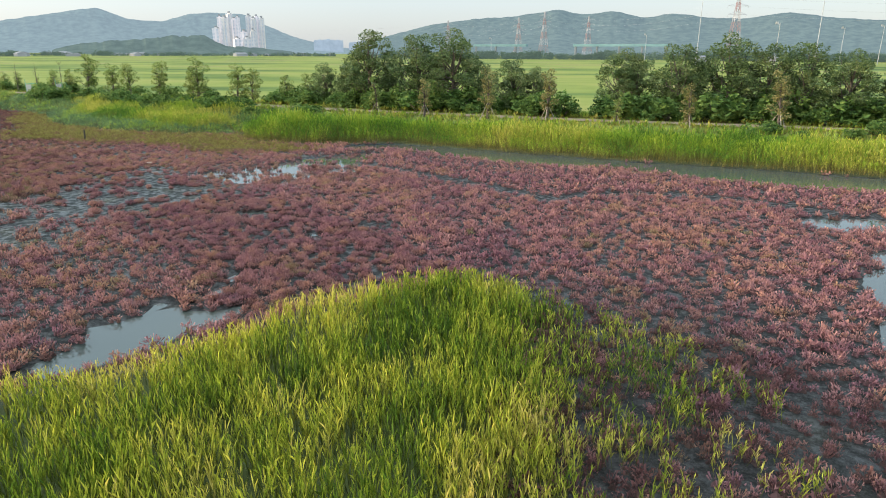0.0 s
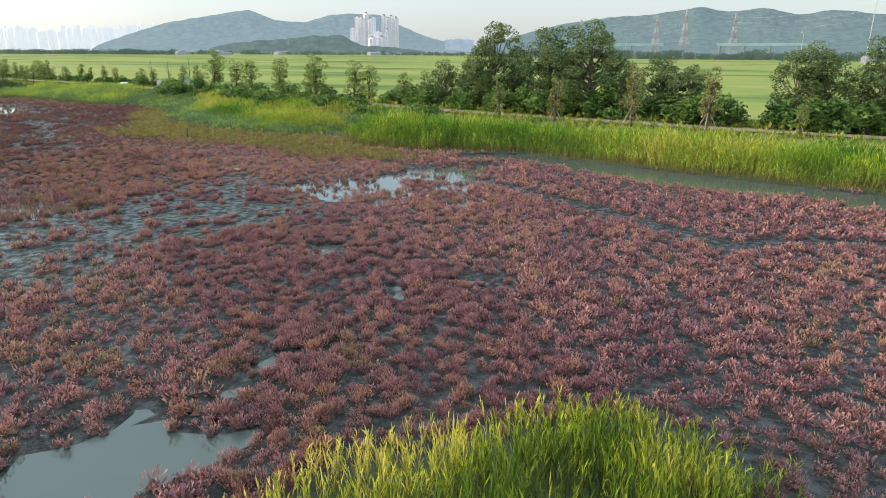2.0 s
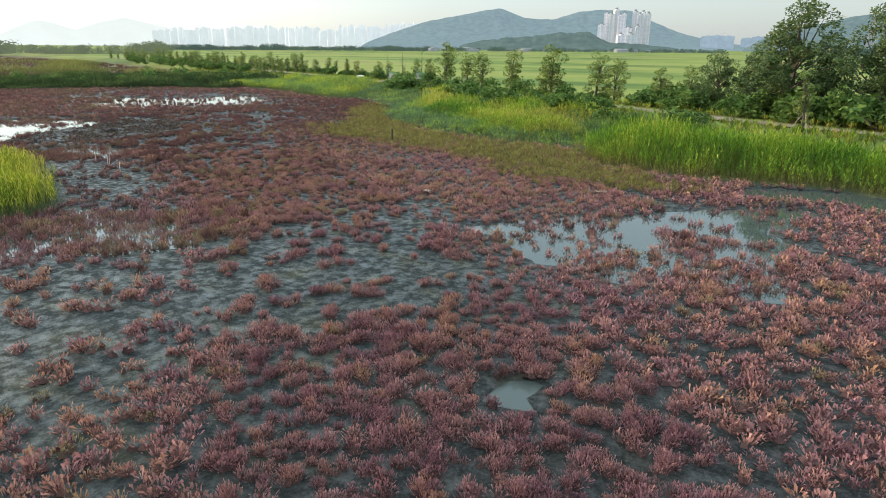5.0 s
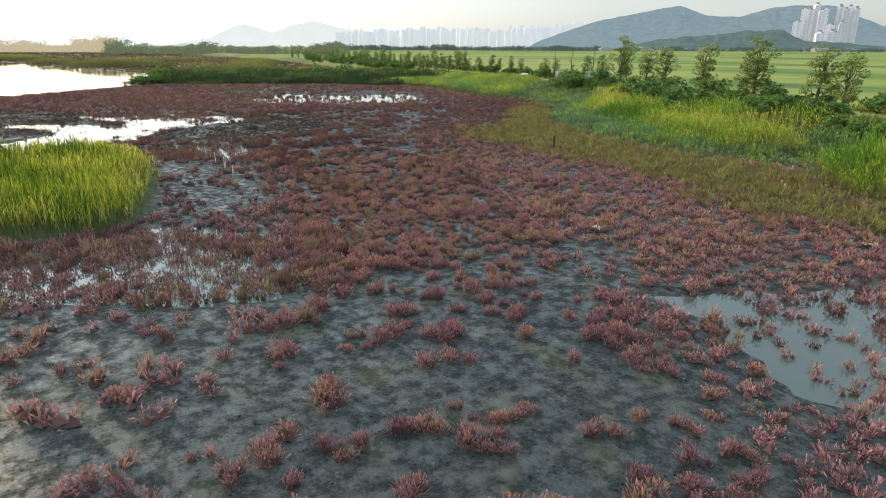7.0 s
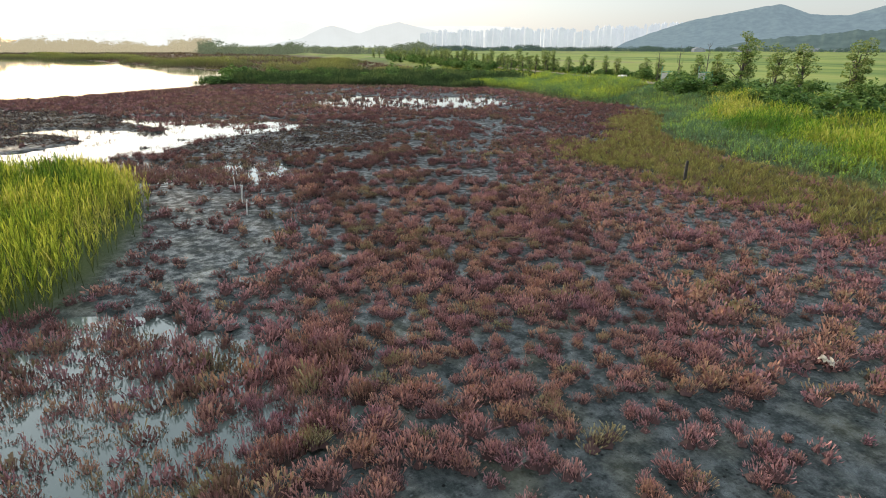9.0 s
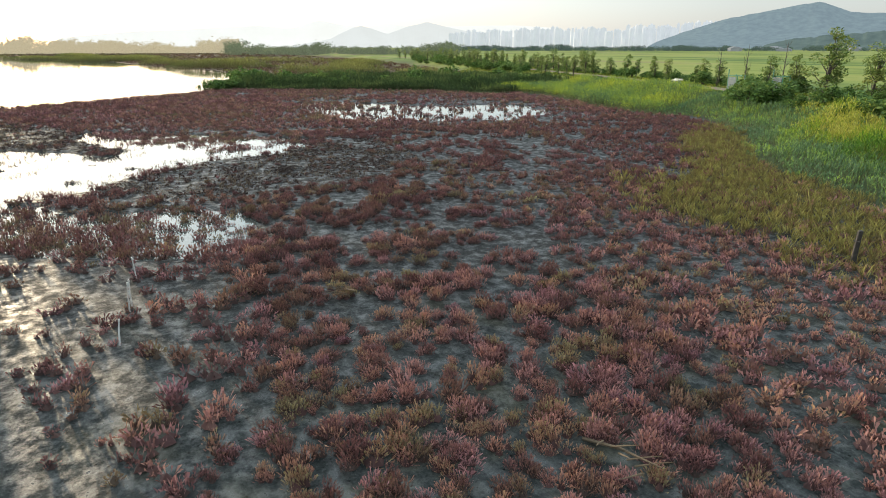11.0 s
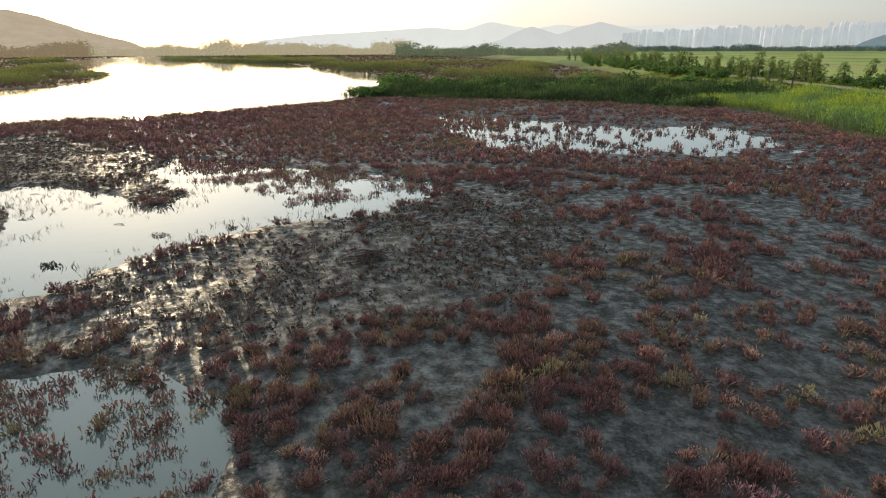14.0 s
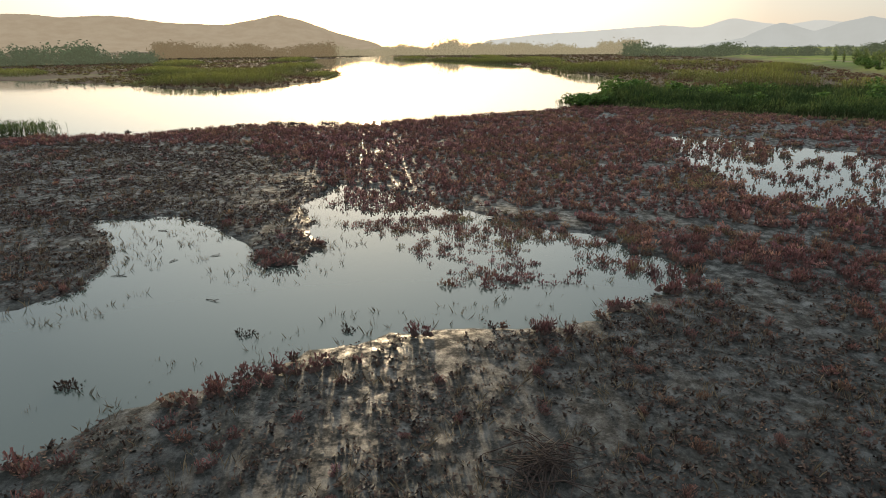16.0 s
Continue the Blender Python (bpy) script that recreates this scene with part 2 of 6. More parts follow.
FAR_REED = plant("far_reed_leaves", [(0.1, (0.075, 0.095, 0.032)), (0.5, (0.155, 0.175, 0.048)), (0.9, (0.30, 0.29, 0.075))], 8.0, 0.25, 0.25, 0.6, 0.6, (0.15, 0.13, 0.05))
FLATS_HERB = plant("flats_herbs", [(0.1, (0.10, 0.075, 0.042)), (0.5, (0.15, 0.12, 0.052)), (0.9, (0.20, 0.185, 0.06))], 12.0, 0.3, 0.45, 0.8, 0.6, (0.09, 0.07, 0.042))
FLATS_RED = plant("flats_red_herbs", [(0.1, (0.11, 0.060, 0.046)), (0.5, (0.155, 0.090, 0.062)), (0.9, (0.18, 0.125, 0.07))], 12.0, 0.3, 0.4, 0.8, 0.6, (0.12, 0.08, 0.055))
DARK_REED = plant("dark_reed_leaves", [(0.1, (0.038, 0.066, 0.022)), (0.5, (0.072, 0.112, 0.034)), (0.9, (0.15, 0.18, 0.05))], 8.0, 0.4, 0.25, 0.8, 0.6, (0.05, 0.06, 0.025))
OLIVE = plant("olive_grass_blades", [(0.1, (0.25, 0.18, 0.075)), (0.35, (0.30, 0.26, 0.075)), (0.65, (0.34, 0.33, 0.085)), (0.9, (0.46, 0.41, 0.13))], 3.0, 0.4, 0.3, 0.6, 0.6, (0.13, 0.10, 0.05))
BROWN_HERB = plant("withered_herb", [(0.1, (0.030, 0.022, 0.020)), (0.5, (0.060, 0.040, 0.034)), (0.8, (0.095, 0.058, 0.042)), (0.97, (0.15, 0.11, 0.075))], 2.0, 0.5, 0.1, 0.85, 0.4)
STRAW = plant("dead_stalks", [(0.1, (0.10, 0.075, 0.05)), (0.6, (0.17, 0.125, 0.08)), (0.9, (0.26, 0.20, 0.13))], 3.0, 0.4, 0.1, 0.8, 0.4)
LEAF = plant("tree_leaves", [(0.1, (0.048, 0.088, 0.032)), (0.5, (0.095, 0.145, 0.048)), (0.9, (0.18, 0.190, 0.070))], 3.5, 0.45, 0.34, 0.5, 0.6)
YOUNG_LEAF = plant("young_tree_leaves", [(0.1, (0.090, 0.150, 0.042)), (0.5, (0.165, 0.235, 0.062)), (0.9, (0.30, 0.29, 0.09))], 3.5, 0.4, 0.42, 0.5, 0.5)
BROWNED_LEAF = plant("browned_sapling_leaves", [(0.1, (0.12, 0.145, 0.05)), (0.5, (0.20, 0.20, 0.07)), (0.9, (0.30, 0.235, 0.10))], 3.5, 0.4, 0.4, 0.6, 0.4)
BUSH_LEAF = plant("bush_leaves", [(0.1, (0.045, 0.100, 0.024)), (0.5, (0.088, 0.160, 0.036)), (0.9, (0.18, 0.23, 0.055))], 3.5, 0.45, 0.32, 0.75, 0.6)
BARK = plain("bark", (0.06, 0.048, 0.038), (0.13, 0.105, 0.085), 0.85, 6.0, bump=0.03)
CLOD = plain("mud_lumps", (0.022, 0.025, 0.025), (0.062, 0.066, 0.065), 0.7, 7.0, bump=0.02)
ROADWAY = plain("dirt_track", (0.17, 0.125, 0.080), (0.28, 0.215, 0.145), 0.9, 1.5, bump=0.02, gloss=0.1)


# ---- shared tools ----
rng = np.random.default_rng(11)


def lattice(ix, iy, seed):
    h = (ix.astype(np.int64) * 374761393 + iy.astype(np.int64) * 668265263 + seed * 974634777) & 0x7FFFFFFF
    h = ((h ^ (h >> 13)) * 1274126177) & 0x7FFFFFFF
    return ((h ^ (h >> 16)) & 0xFFFFF) / 0xFFFFF


def value_noise(x, y, size, seed=0, octaves=3):
    """Smooth noise, about -1 to 1, with features of that size in metres."""
    out, amp, total = 0.0, 1.0, 0.0
    for o in range(octaves):
        u, v = x / size, y / size
        iu, iv = np.floor(u), np.floor(v)
        fu, fv = u - iu, v - iv
        fu, fv = fu * fu * (3 - 2 * fu), fv * fv * (3 - 2 * fv)
        s = seed + 31 * o
        a, b = lattice(iu, iv, s), lattice(iu + 1, iv, s)
        c, d = lattice(iu, iv + 1, s), lattice(iu + 1, iv + 1, s)
        out = out + amp * ((a * (1 - fu) + b * fu) * (1 - fv) + (c * (1 - fu) + d * fu) * fv)
        total, amp, size = total + amp, amp * 0.5, size * 0.5
    return out / total * 2 - 1


def region(x, y, corners, wobble=0.0, size=2.0, seed=5):
    """Signed distance to an outline on the plan, below zero inside, its edge made uneven."""
    if wobble:
        x, y = x + wobble * value_noise(x, y, size, seed), y + wobble * value_noise(x, y, size, seed + 9)
    p = np.array(corners, float)
    best = np.full(np.shape(x), 1e9)
    odd = np.zeros(np.shape(x), bool)
    for (ax, ay), (bx, by) in zip(p, np.roll(p, -1, 0)):
        dx, dy = bx - ax, by - ay
        k = np.clip(((x - ax) * dx + (y - ay) * dy) / (dx * dx + dy * dy), 0, 1)
        best = np.minimum(best, np.hypot(x - ax - k * dx, y - ay - k * dy))
        cross = (ay > y) != (by > y)
        with np.errstate(divide="ignore", invalid="ignore"):
            odd ^= cross & (x < (bx - ax) * (y - ay) / (by - ay if by != ay else 1e-9) + ax)
    return np.where(odd, -best, best)


def along(x, y, line):
    """Distance to a line on the plan."""
    best = np.full(np.shape(x), 1e9)
    for (ax, ay), (bx, by) in zip(line, line[1:]):
        dx, dy = bx - ax, by - ay
        k = np.clip(((x - ax) * dx + (y - ay) * dy) / (dx * dx + dy * dy), 0, 1)
        best = np.minimum(best, np.hypot(x - ax - k * dx, y - ay - k * dy))
    return best


def smooth(a, b, v):
    k = np.clip((v - a) / (b - a), 0, 1)
    return k * k * (3 - 2 * k)


def np_mesh(name, verts, faces, mat, soft=False, attributes=()):
    """A mesh from arrays: faces is (n, 3) or (n, 4)."""
    me = bpy.data.meshes.new(name)
    verts, faces = np.asarray(verts, np.float32), np.asarray(faces, np.int32)
    n, k = faces.shape
    me.vertices.add(len(verts))
    me.vertices.foreach_set("co", verts.ravel())
    me.loops.add(n * k)
    me.loops.foreach_set("vertex_index", faces.ravel())
    me.polygons.add(n)
    me.polygons.foreach_set("loop_start", np.arange(0, n * k, k, dtype=np.int32))
    me.polygons.foreach_set("use_smooth", np.full(n, soft))
    for key, values in attributes:
        at = me.attributes.new(key, "FLOAT", "POINT")
        at.data.foreach_set("value", np.asarray(values, np.float32))
    me.update(calc_edges=True)
    me.materials.append(mat)
    return me


def part(name, bm, mat, parent, label=""):
    me = bpy.data.meshes.new(name)
    bm.to_mesh(me)
    bm.free()
    me.materials.append(mat)
    ob = new(name, me)
    ob.parent = parent
    if label:
        tagged(ob, label)
    return ob


def child(name, me, parent, label=""):
    ob = new(name, me)
    ob.parent = parent
    if label:
        tagged(ob, label)
    return ob


def holder(name, at, label, category, group=""):
    ob = new(name)
    ob.matrix_basis = Matrix.Translation(at)
    return tagged(ob, label, category, group)


def box_bm(bm, x0, y0, z0, x1, y1, z1, bevel=0.0):
    made = bmesh.ops.create_cube(bm, size=1)["verts"]
    for v in made:
        v.co = ((x0 + x1) / 2 + v.co.x * (x1 - x0), (y0 + y1) / 2 + v.co.y * (y1 - y0), (z0 + z1) / 2 + v.co.z * (z1 - z0))
    if bevel:
        bmesh.ops.bevel(bm, geom=list({e for v in made for e in v.link_edges}), offset=bevel, segments=1, affect="EDGES")


def tube(points, radii, sides=6):
    """Verts and quads of a tapered tube through the points."""
    pts = [Vector(p) for p in points]
    verts, faces = [], []
    for i, (p, r) in enumerate(zip(pts, radii)):
        d = (pts[min(i + 1, len(pts) - 1)] - pts[max(i - 1, 0)]).normalized()
        a = d.orthogonal().normalized()
        b = d.cross(a)
        for s in range(sides):
            t = 2 * math.pi * s / sides
            verts.append(p + (a * math.cos(t) + b * math.sin(t)) * r)
    for i in range(len(pts) - 1):
        for s in range(sides):
            u = (s + 1) % sides
            faces.append((i * sides + s, i * sides + u, (i + 1) * sides + u, (i + 1) * sides + s))
    return [tuple(v) for v in verts], faces


def tubes_bm(bm, runs, sides=6):
    for points, radii in runs:
        vs, fs = tube(points, radii, sides)
        made = [bm.verts.new(v) for v in vs]
        for f in fs:
            bm.faces.new([made[i] for i in f])
        bm.faces.new(made[-sides:])
        bm.faces.new(made[:sides][::-1])


def spread_out(x0, y0, x1, y1, per_square_metre, seed):
    """Points strewn evenly but unevenly over a rectangle of the plan."""
    r = np.random.default_rng(seed)
    step = 1 / math.sqrt(per_square_metre)
    gx, gy = np.meshgrid(np.arange(x0, x1, step), np.arange(y0, y1, step))
    return gx.ravel() + r.uniform(-0.75, 0.75, gx.size) * step, gy.ravel() + r.uniform(-0.75, 0.75, gy.size) * step


def strew(name, shapes, x, y, z, mat, tall, wide, seed, lean=0.12, label="", category="grass", soft=False, tint=None):
    """One object of many copies of a few shapes, real geometry, each turned, leant and sized."""
    r = np.random.default_rng(seed)
    n = len(x)
    which = r.integers(0, len(shapes), n)
    turn = r.uniform(0, 2 * math.pi, n)
    lx, ly = r.normal(0, lean, n), r.normal(0, lean, n)
    tall, wide = np.broadcast_to(tall, n), np.broadcast_to(wide, n)
    vs, fs, base, tints, rises = [], [], 0, [], []
    tint = r.uniform(0, 1, n) if tint is None else np.clip(tint, 0, 1)
    for i, (pv, pf, *own) in enumerate(shapes):
        k = np.nonzero(which == i)[0]
        if not len(k):
            continue
        c, s = np.cos(turn[k])[:, None], np.sin(turn[k])[:, None]
        px, py, pz = pv[:, 0] * wide[k][:, None], pv[:, 1] * wide[k][:, None], pv[:, 2] * tall[k][:, None]
        out = np.stack([px * c - py * s + pz * lx[k][:, None] + x[k][:, None], px * s + py * c + pz * ly[k][:, None] + y[k][:, None], pz + z[k][:, None]], -1)
        vs.append(out.reshape(-1, 3))
        tints.append(np.repeat(tint[k], len(pv)))
        rises.append(np.tile(own[0] if own else pv[:, 2], len(k)))
        fs.append((pf[None] + (base + np.arange(len(k)) * len(pv))[:, None, None]).reshape(-1, pf.shape[1]))
        base += len(k) * len(pv)
    ob = new(name, np_mesh(name, np.concatenate(vs), np.concatenate(fs), mat, soft, (("tint", np.concatenate(tints)), ("rise", np.concatenate(rises)))))
    return tagged(ob, label, category, kind="stuff")


def cushion_shape(seed, twigs, thick, lobes, sides, rings, splay=0.0, pale=0.0):
    """A seepweed cushion, 1 high and 1 across: rounded lobes of tangled stems, coloured dark for the shaded inside,
    bristling with short fleshy twigs.
    """
    r = np.random.default_rng(seed)
    vs, fs = [], []
    heads = [(r.uniform(0, 6.28), 0.0 if i == 0 else r.uniform(0.16, 0.36), r.uniform(0.66, 1.0), r.uniform(0.18, 0.27)) for i in range(lobes)]
    for la, lr, lh, wide in heads:
        o = np.array([math.cos(la) * lr, math.sin(la) * lr, 0.0])
        b = len(vs)
        for k in range(rings):
            up = (k + 0.15) / rings
            out = wide * 0.62 * math.sqrt(max(0.05, 1 - up * up))
            for q in range(sides):
                a = 6.28 * (q + 0.5 * (k % 2)) / sides + la
                vs.append(o + np.array([math.cos(a) * out, math.sin(a) * out, 0.44 * lh * up]) * r.uniform(0.75, 1.2))
        vs.append(o + np.array([0, 0, 0.46 * lh]))
        for k in range(rings):
            for q in range(sides):
                u = (q + 1) % sides
                if k == rings - 1:
                    fs.append((b + k * sides + q, b + k * sides + u, b + rings * sides))
                else:
                    fs += [(b + k * sides + q, b + k * sides + u, b + (k + 1) * sides + u), (b + k * sides + q, b + (k + 1) * sides + u, b + (k + 1) * sides + q)]
    rise = [pale] * len(vs)
    for i in range(twigs):
        la, lr, lh, wide = heads[i % lobes]
        o = np.array([math.cos(la) * lr, math.sin(la) * lr, 0.0])
        a, k = r.uniform(0, 6.28), r.uniform(0.0, 1.0) ** 0.55
        d = np.array([math.cos(a), math.sin(a), 0.0])
        foot = o + d * k * wide * 0.85 + np.array([0, 0, lh * r.uniform(0.12, 0.52) * math.sqrt(max(0.0, 1 - k * k)) + 0.02])
        tip = foot + d * (k * 0.09 + splay * r.uniform(0.4, 1.2) + r.normal(0, 0.02)) + np.array([r.normal(0, 0.035), r.normal(0, 0.035), lh * r.uniform(0.26, 0.56) * (1.12 - 0.42 * k) * (1 - 1.6 * splay)])
        b = r.uniform(0, 6.28)
        w = np.array([math.cos(b), math.sin(b), r.uniform(-0.9, 0.9)]) * thick * r.uniform(0.6, 1.5)
        n = len(vs)
        if i % 2:
            vs += [foot, tip + w, tip - w * 0.8]
            rise += [0.25 + pale, tip[2] * 0.4 + 0.6, tip[2] * 0.4 + 0.6]
        else:
            mid = foot * 0.55 + tip * 0.45
            vs += [mid - w, mid + w, tip]
            rise += [0.4 + pale, 0.4 + pale, 1.0]
        fs.append((n, n + 1, n + 2))
    return np.array(vs), np.array(fs), np.array(rise)


def sprig_shape(seed, sprigs, radius=0.05, lobes=3):
    """A cushion herb, 1 high and 1 across: a few rounded lobes of thin stems round one foot, with short fleshy twigs all over."""
    r = np.random.default_rng(seed)
    vs, fs = [], []
    heads = [(r.uniform(0, 6.28), 0.0 if i == 0 else r.uniform(0.14, 0.30), r.uniform(0.62, 1.0), r.uniform(0.20, 0.30)) for i in range(lobes)]
    for i in range(sprigs):
        la, lr, lh, wide = heads[i % lobes]
        o = np.array([math.cos(la) * lr, math.sin(la) * lr, 0.0])
        a, k = r.uniform(0, 6.28), math.sqrt(r.uniform(0.0, 1))
        d = np.array([math.cos(a), math.sin(a), 0.0])
        top = lh * (1 - lr * 0.6)
        h = top * (0.30 + 0.70 * math.sqrt(max(0.0, 1 - k * k))) * r.uniform(0.84, 1.12)
        tip = o + d * k * wide * r.uniform(0.95, 1.25) + np.array([0, 0, h])
        if i % 3 == 0:
            foot = o * 0.6 + d * k * wide * 0.55
        else:
            foot = tip - d * k * r.uniform(0.04, 0.14) - np.array([0, 0, r.uniform(0.16, 0.36)])
        foot[2] = max(0.0, foot[2])
        b = a + r.uniform(0.6, 2.5)
        w = np.array([math.cos(b), math.sin(b), r.uniform(-0.35, 0.35)]) * radius * r.uniform(0.7, 1.4)
        n = len(vs)
        vs += [foot, tip + w - np.array([0, 0, radius * r.uniform(0, 1.2)]), tip - w * 0.8] if i % 2 else [foot - w, foot + w, tip]
        fs.append((n, n + 1, n + 2))
    return np.array(vs), np.array(fs)


def reed_shape(seed, leaves, stem=0.012, leaf=0.03, length=0.42, up=0.62, foot=0.0, stems=1, low=0.25):
    """A reed: thin stems with long bent leaves, 1 high."""
    r = np.random.default_rng(seed)
    vs, fs = [], []
    for st in range(stems):
        o = np.array([r.normal(0, foot), r.normal(0, foot), 0]) if foot else np.zeros(3)
        h = r.uniform(0.8, 1.0)
        tip = o + np.array([r.normal(0, 0.05), r.normal(0, 0.05), h])
        b = len(vs)
        a = r.uniform(0, 3.14)
        w = np.array([math.cos(a), math.sin(a), 0]) * stem
        vs += [o - w, o + w, tip]
        fs.append((b, b + 1, b + 2))
        for i in range(leaves):
            k = low + (0.97 - low) * (i + r.uniform(0, 1)) / leaves
            p = o + (tip - o) * k
            a = r.uniform(0, 6.28)
            d = np.array([math.cos(a), math.sin(a), 0])
            n = np.array([-d[1], d[0], 0]) * leaf * 0.5
            ln = length * r.uniform(0.6, 1.15)
            up_k = up * r.uniform(0.7, 1.4)
            q = p + d * ln * 0.13 + np.array([0, 0, ln * up_k * 0.6])
            e = p + d * ln * r.uniform(0.18, 0.5) + np.array([0, 0, ln * up_k * r.uniform(0.95, 1.35)])
            b = len(vs)
            vs += [p, q + n, e, q - n]
            fs += [(b, b + 1, b + 2), (b, b + 2, b + 3)]
    return np.array(vs), np.array(fs)


def blade_shape(seed, blades, width=0.05, splay=0.35):
    """A tuft of bent grass blades, 1 high."""
    r = np.random.default_rng(seed)
    vs, fs = [], []
    for i in range(blades):
        a, out = r.uniform(0, 6.28), r.uniform(0.1, 1) * splay
        d, n = np.array([math.cos(a), math.sin(a), 0]), np.array([-math.sin(a), math.cos(a), 0]) * width / 2
        h, f = r.uniform(0.6, 1.0), np.array([r.normal(0, 0.12), r.normal(0, 0.12), 0])
        b = len(vs)
        vs += [f, f + d * out * 0.4 + n + np.array([0, 0, h * 0.55]), f + d * out + np.array([0, 0, h]), f + d * out * 0.4 - n + np.array([0, 0, h * 0.55])]
        fs += [(b, b + 1, b + 2), (b, b + 2, b + 3)]
    return np.array(vs), np.array(fs)


# ---- the plan ----
POOLS = [                                   # outlines on the plan and depth of each sheet of water
    ([(-6, 44.5), (-2.5, 46.3), (7, 41), (15, 39.5), (24, 34.8), (29, 33.8), (60, 22), (62, 27), (31, 38.4), (22.6, 41.2), (15, 43), (7, 45.7), (-2.5, 49), (-6, 47.5)], 0.45, 0.35),
    ([(-12.9, 32.7), (-12.2, 35.6), (-9.6, 38), (-6.9, 41.3), (-3.5, 45), (-1.5, 44), (-3.2, 39), (-1.2, 33), (-4.1, 31), (-6.6, 30.2), (-9.6, 31.2)], 0.035, 1.3),
    ([(-3.9, 8.3), (-3.1, 9.8), (-3.9, 11.0), (-3.1, 10.9), (-2.7, 11.8), (-3.3, 13.1), (-2.3, 12.6), (-1.6, 12.2), (-0.5, 12.7), (0.5, 13.7), (0.3, 12.6), (-0.1, 11.7), (-0.5, 10.7), (-1.0, 10.0), (-1.6, 9.0), (-2.7, 7.8)], 0.12, 0.4),
    ([(21, 26.9), (23.5, 28), (26, 27.3), (31, 28), (30, 20), (26, 12), (19, 9), (18.2, 13.3), (19.1, 15), (20.9, 19.5), (23.6, 23.4), (24, 24.6), (21.5, 25.2)], 0.2, 0.7),
    ([(-25.4, 19.8), (-26.6, 22.8), (-24.9, 25.4), (-23.8, 26.9), (-21.8, 28.7), (-20.6, 28.7), (-18.5, 26.6), (-18.0, 25), (-18.4, 23), (-20.3, 21.2), (-22.5, 17.5), (-27, 15), (-29, 18)], 0.12, 1.0),
    ([(-46.2, 26.2), (-43.8, 29.5), (-43.8, 31.6), (-41, 33.1), (-38.3, 32.8), (-37.1, 31.5), (-37.9, 29.7), (-39.3, 28.3), (-42.5, 23), (-48, 17), (-52, 20)], 0.13, 0.9),
    ([(-46, 14), (-52, 21.5), (-53.2, 23.5), (-54.5, 24.6), (-57.5, 23.4), (-61.4, 20.3), (-62, 22.9), (-61.2, 25.2), (-57.7, 27.7), (-57.2, 28.8), (-59.3, 29.2), (-64.1, 26.9), (-68.7, 27.5), (-66, 31.8), (-61, 37.9), (-58.2, 40.2), (-56.2, 38.8),
      (-54.3, 35.9), (-53.4, 32.9), (-52.6, 31.2), (-51.3, 30.5), (-50.5, 29.2), (-48.4, 27.5), (-46.5, 24), (-42, 16)], 0.3, 0.7),
    ([(-87, 44), (-76, 43.6), (-68, 44.6), (-65, 50), (-63.4, 55.5), (-64.6, 61.8), (-69, 65), (-75, 64), (-77, 57), (-82, 52), (-86.5, 50)], 0.045, 1.8),
    ([(-72, -40), (-78, -12), (-82.5, -2), (-84.6, 7.6), (-89.8, 13.8), (-91, 22.9), (-99.6, 31), (-106.5, 38.6), (-121, 44), (-152, 53.5), (-190, 50), (-247, 36), (-330, 20), (-440, -20), (-557, -66), (-600, -95), (-434, -97), (-300, -62), (-204, -12),
      (-166, -5), (-150, -4), (-136, -11), (-140, -22), (-148, -34), (-160, -60), (-175, -120)], 0.8, 0.9),
]
SPOTS = [(-1.3, 15.4, 0.55), (-0.4, 20.5, 0.7), (-0.3, 17.2, 0.6), (-0.2, 15.2, 0.35), (-1.0, 13.9, 0.4), (-2.2, 16.4, 0.4), (1.6, 22.6, 0.5), (-4.4, 24.0, 0.6), (-59.1, 58.6, 1.2), (-55.4, 57.3, 1.0), (-56.7, 60.2, 0.9), (-63.4, 61.4, 1.2), (-54.5, 59.7, 0.8)]    # small puddles between the herbs: place and half width
LEVEE = [(420, -50), (120, 30), (45, 52.5), (26.8, 56.4), (11.9, 58.9), (-2.5, 62.6), (-11.4, 64.8), (-32, 72.0), (-54.8, 79.8), (-75.6, 87.0), (-100, 93.5), (-145, 105), (-190, 116), (-260, 130), (-420, 150)]
BANK_BED = [(-19, 52.3), (-14, 47.8), (-9, 47.5), (-3, 49.3), (7, 46), (15, 43.3), (23, 41.4), (31, 38.8), (58, 29), (60, 36), (38, 44.5), (25, 48), (11, 51.5), (-2.5, 54.8), (-11, 57), (-17, 57)]
PALE_BED = [(-62, 69), (-58, 71.5), (-49, 65.5), (-41.5, 57.2), (-32, 52.8), (-24.2, 51.3), (-19.5, 52.5), (-18, 58.8), (-11, 61), (-32, 68), (-54.8, 76), (-64, 80)]
BRIGHT_BED = [(-35, 57.6), (-30.5, 54.4), (-26, 53.4), (-22.5, 53.6), (-20.6, 56), (-21, 60), (-18, 62), (-24, 65), (-33, 68), (-45, 72.5), (-52, 75), (-46, 66), (-40, 60.5)]
YELLOW_BED = [(-95, 72), (-84, 74.2), (-66.3, 69.4), (-61, 69.6), (-63, 79.5), (-75.6, 83.4), (-92, 87)]
DARK_BED = [(-110.5, 38.4), (-107, 47), (-100, 58), (-94.6, 65.9), (-88, 70), (-92, 86), (-112, 90), (-124, 70), (-128, 52), (-120, 43.5)]
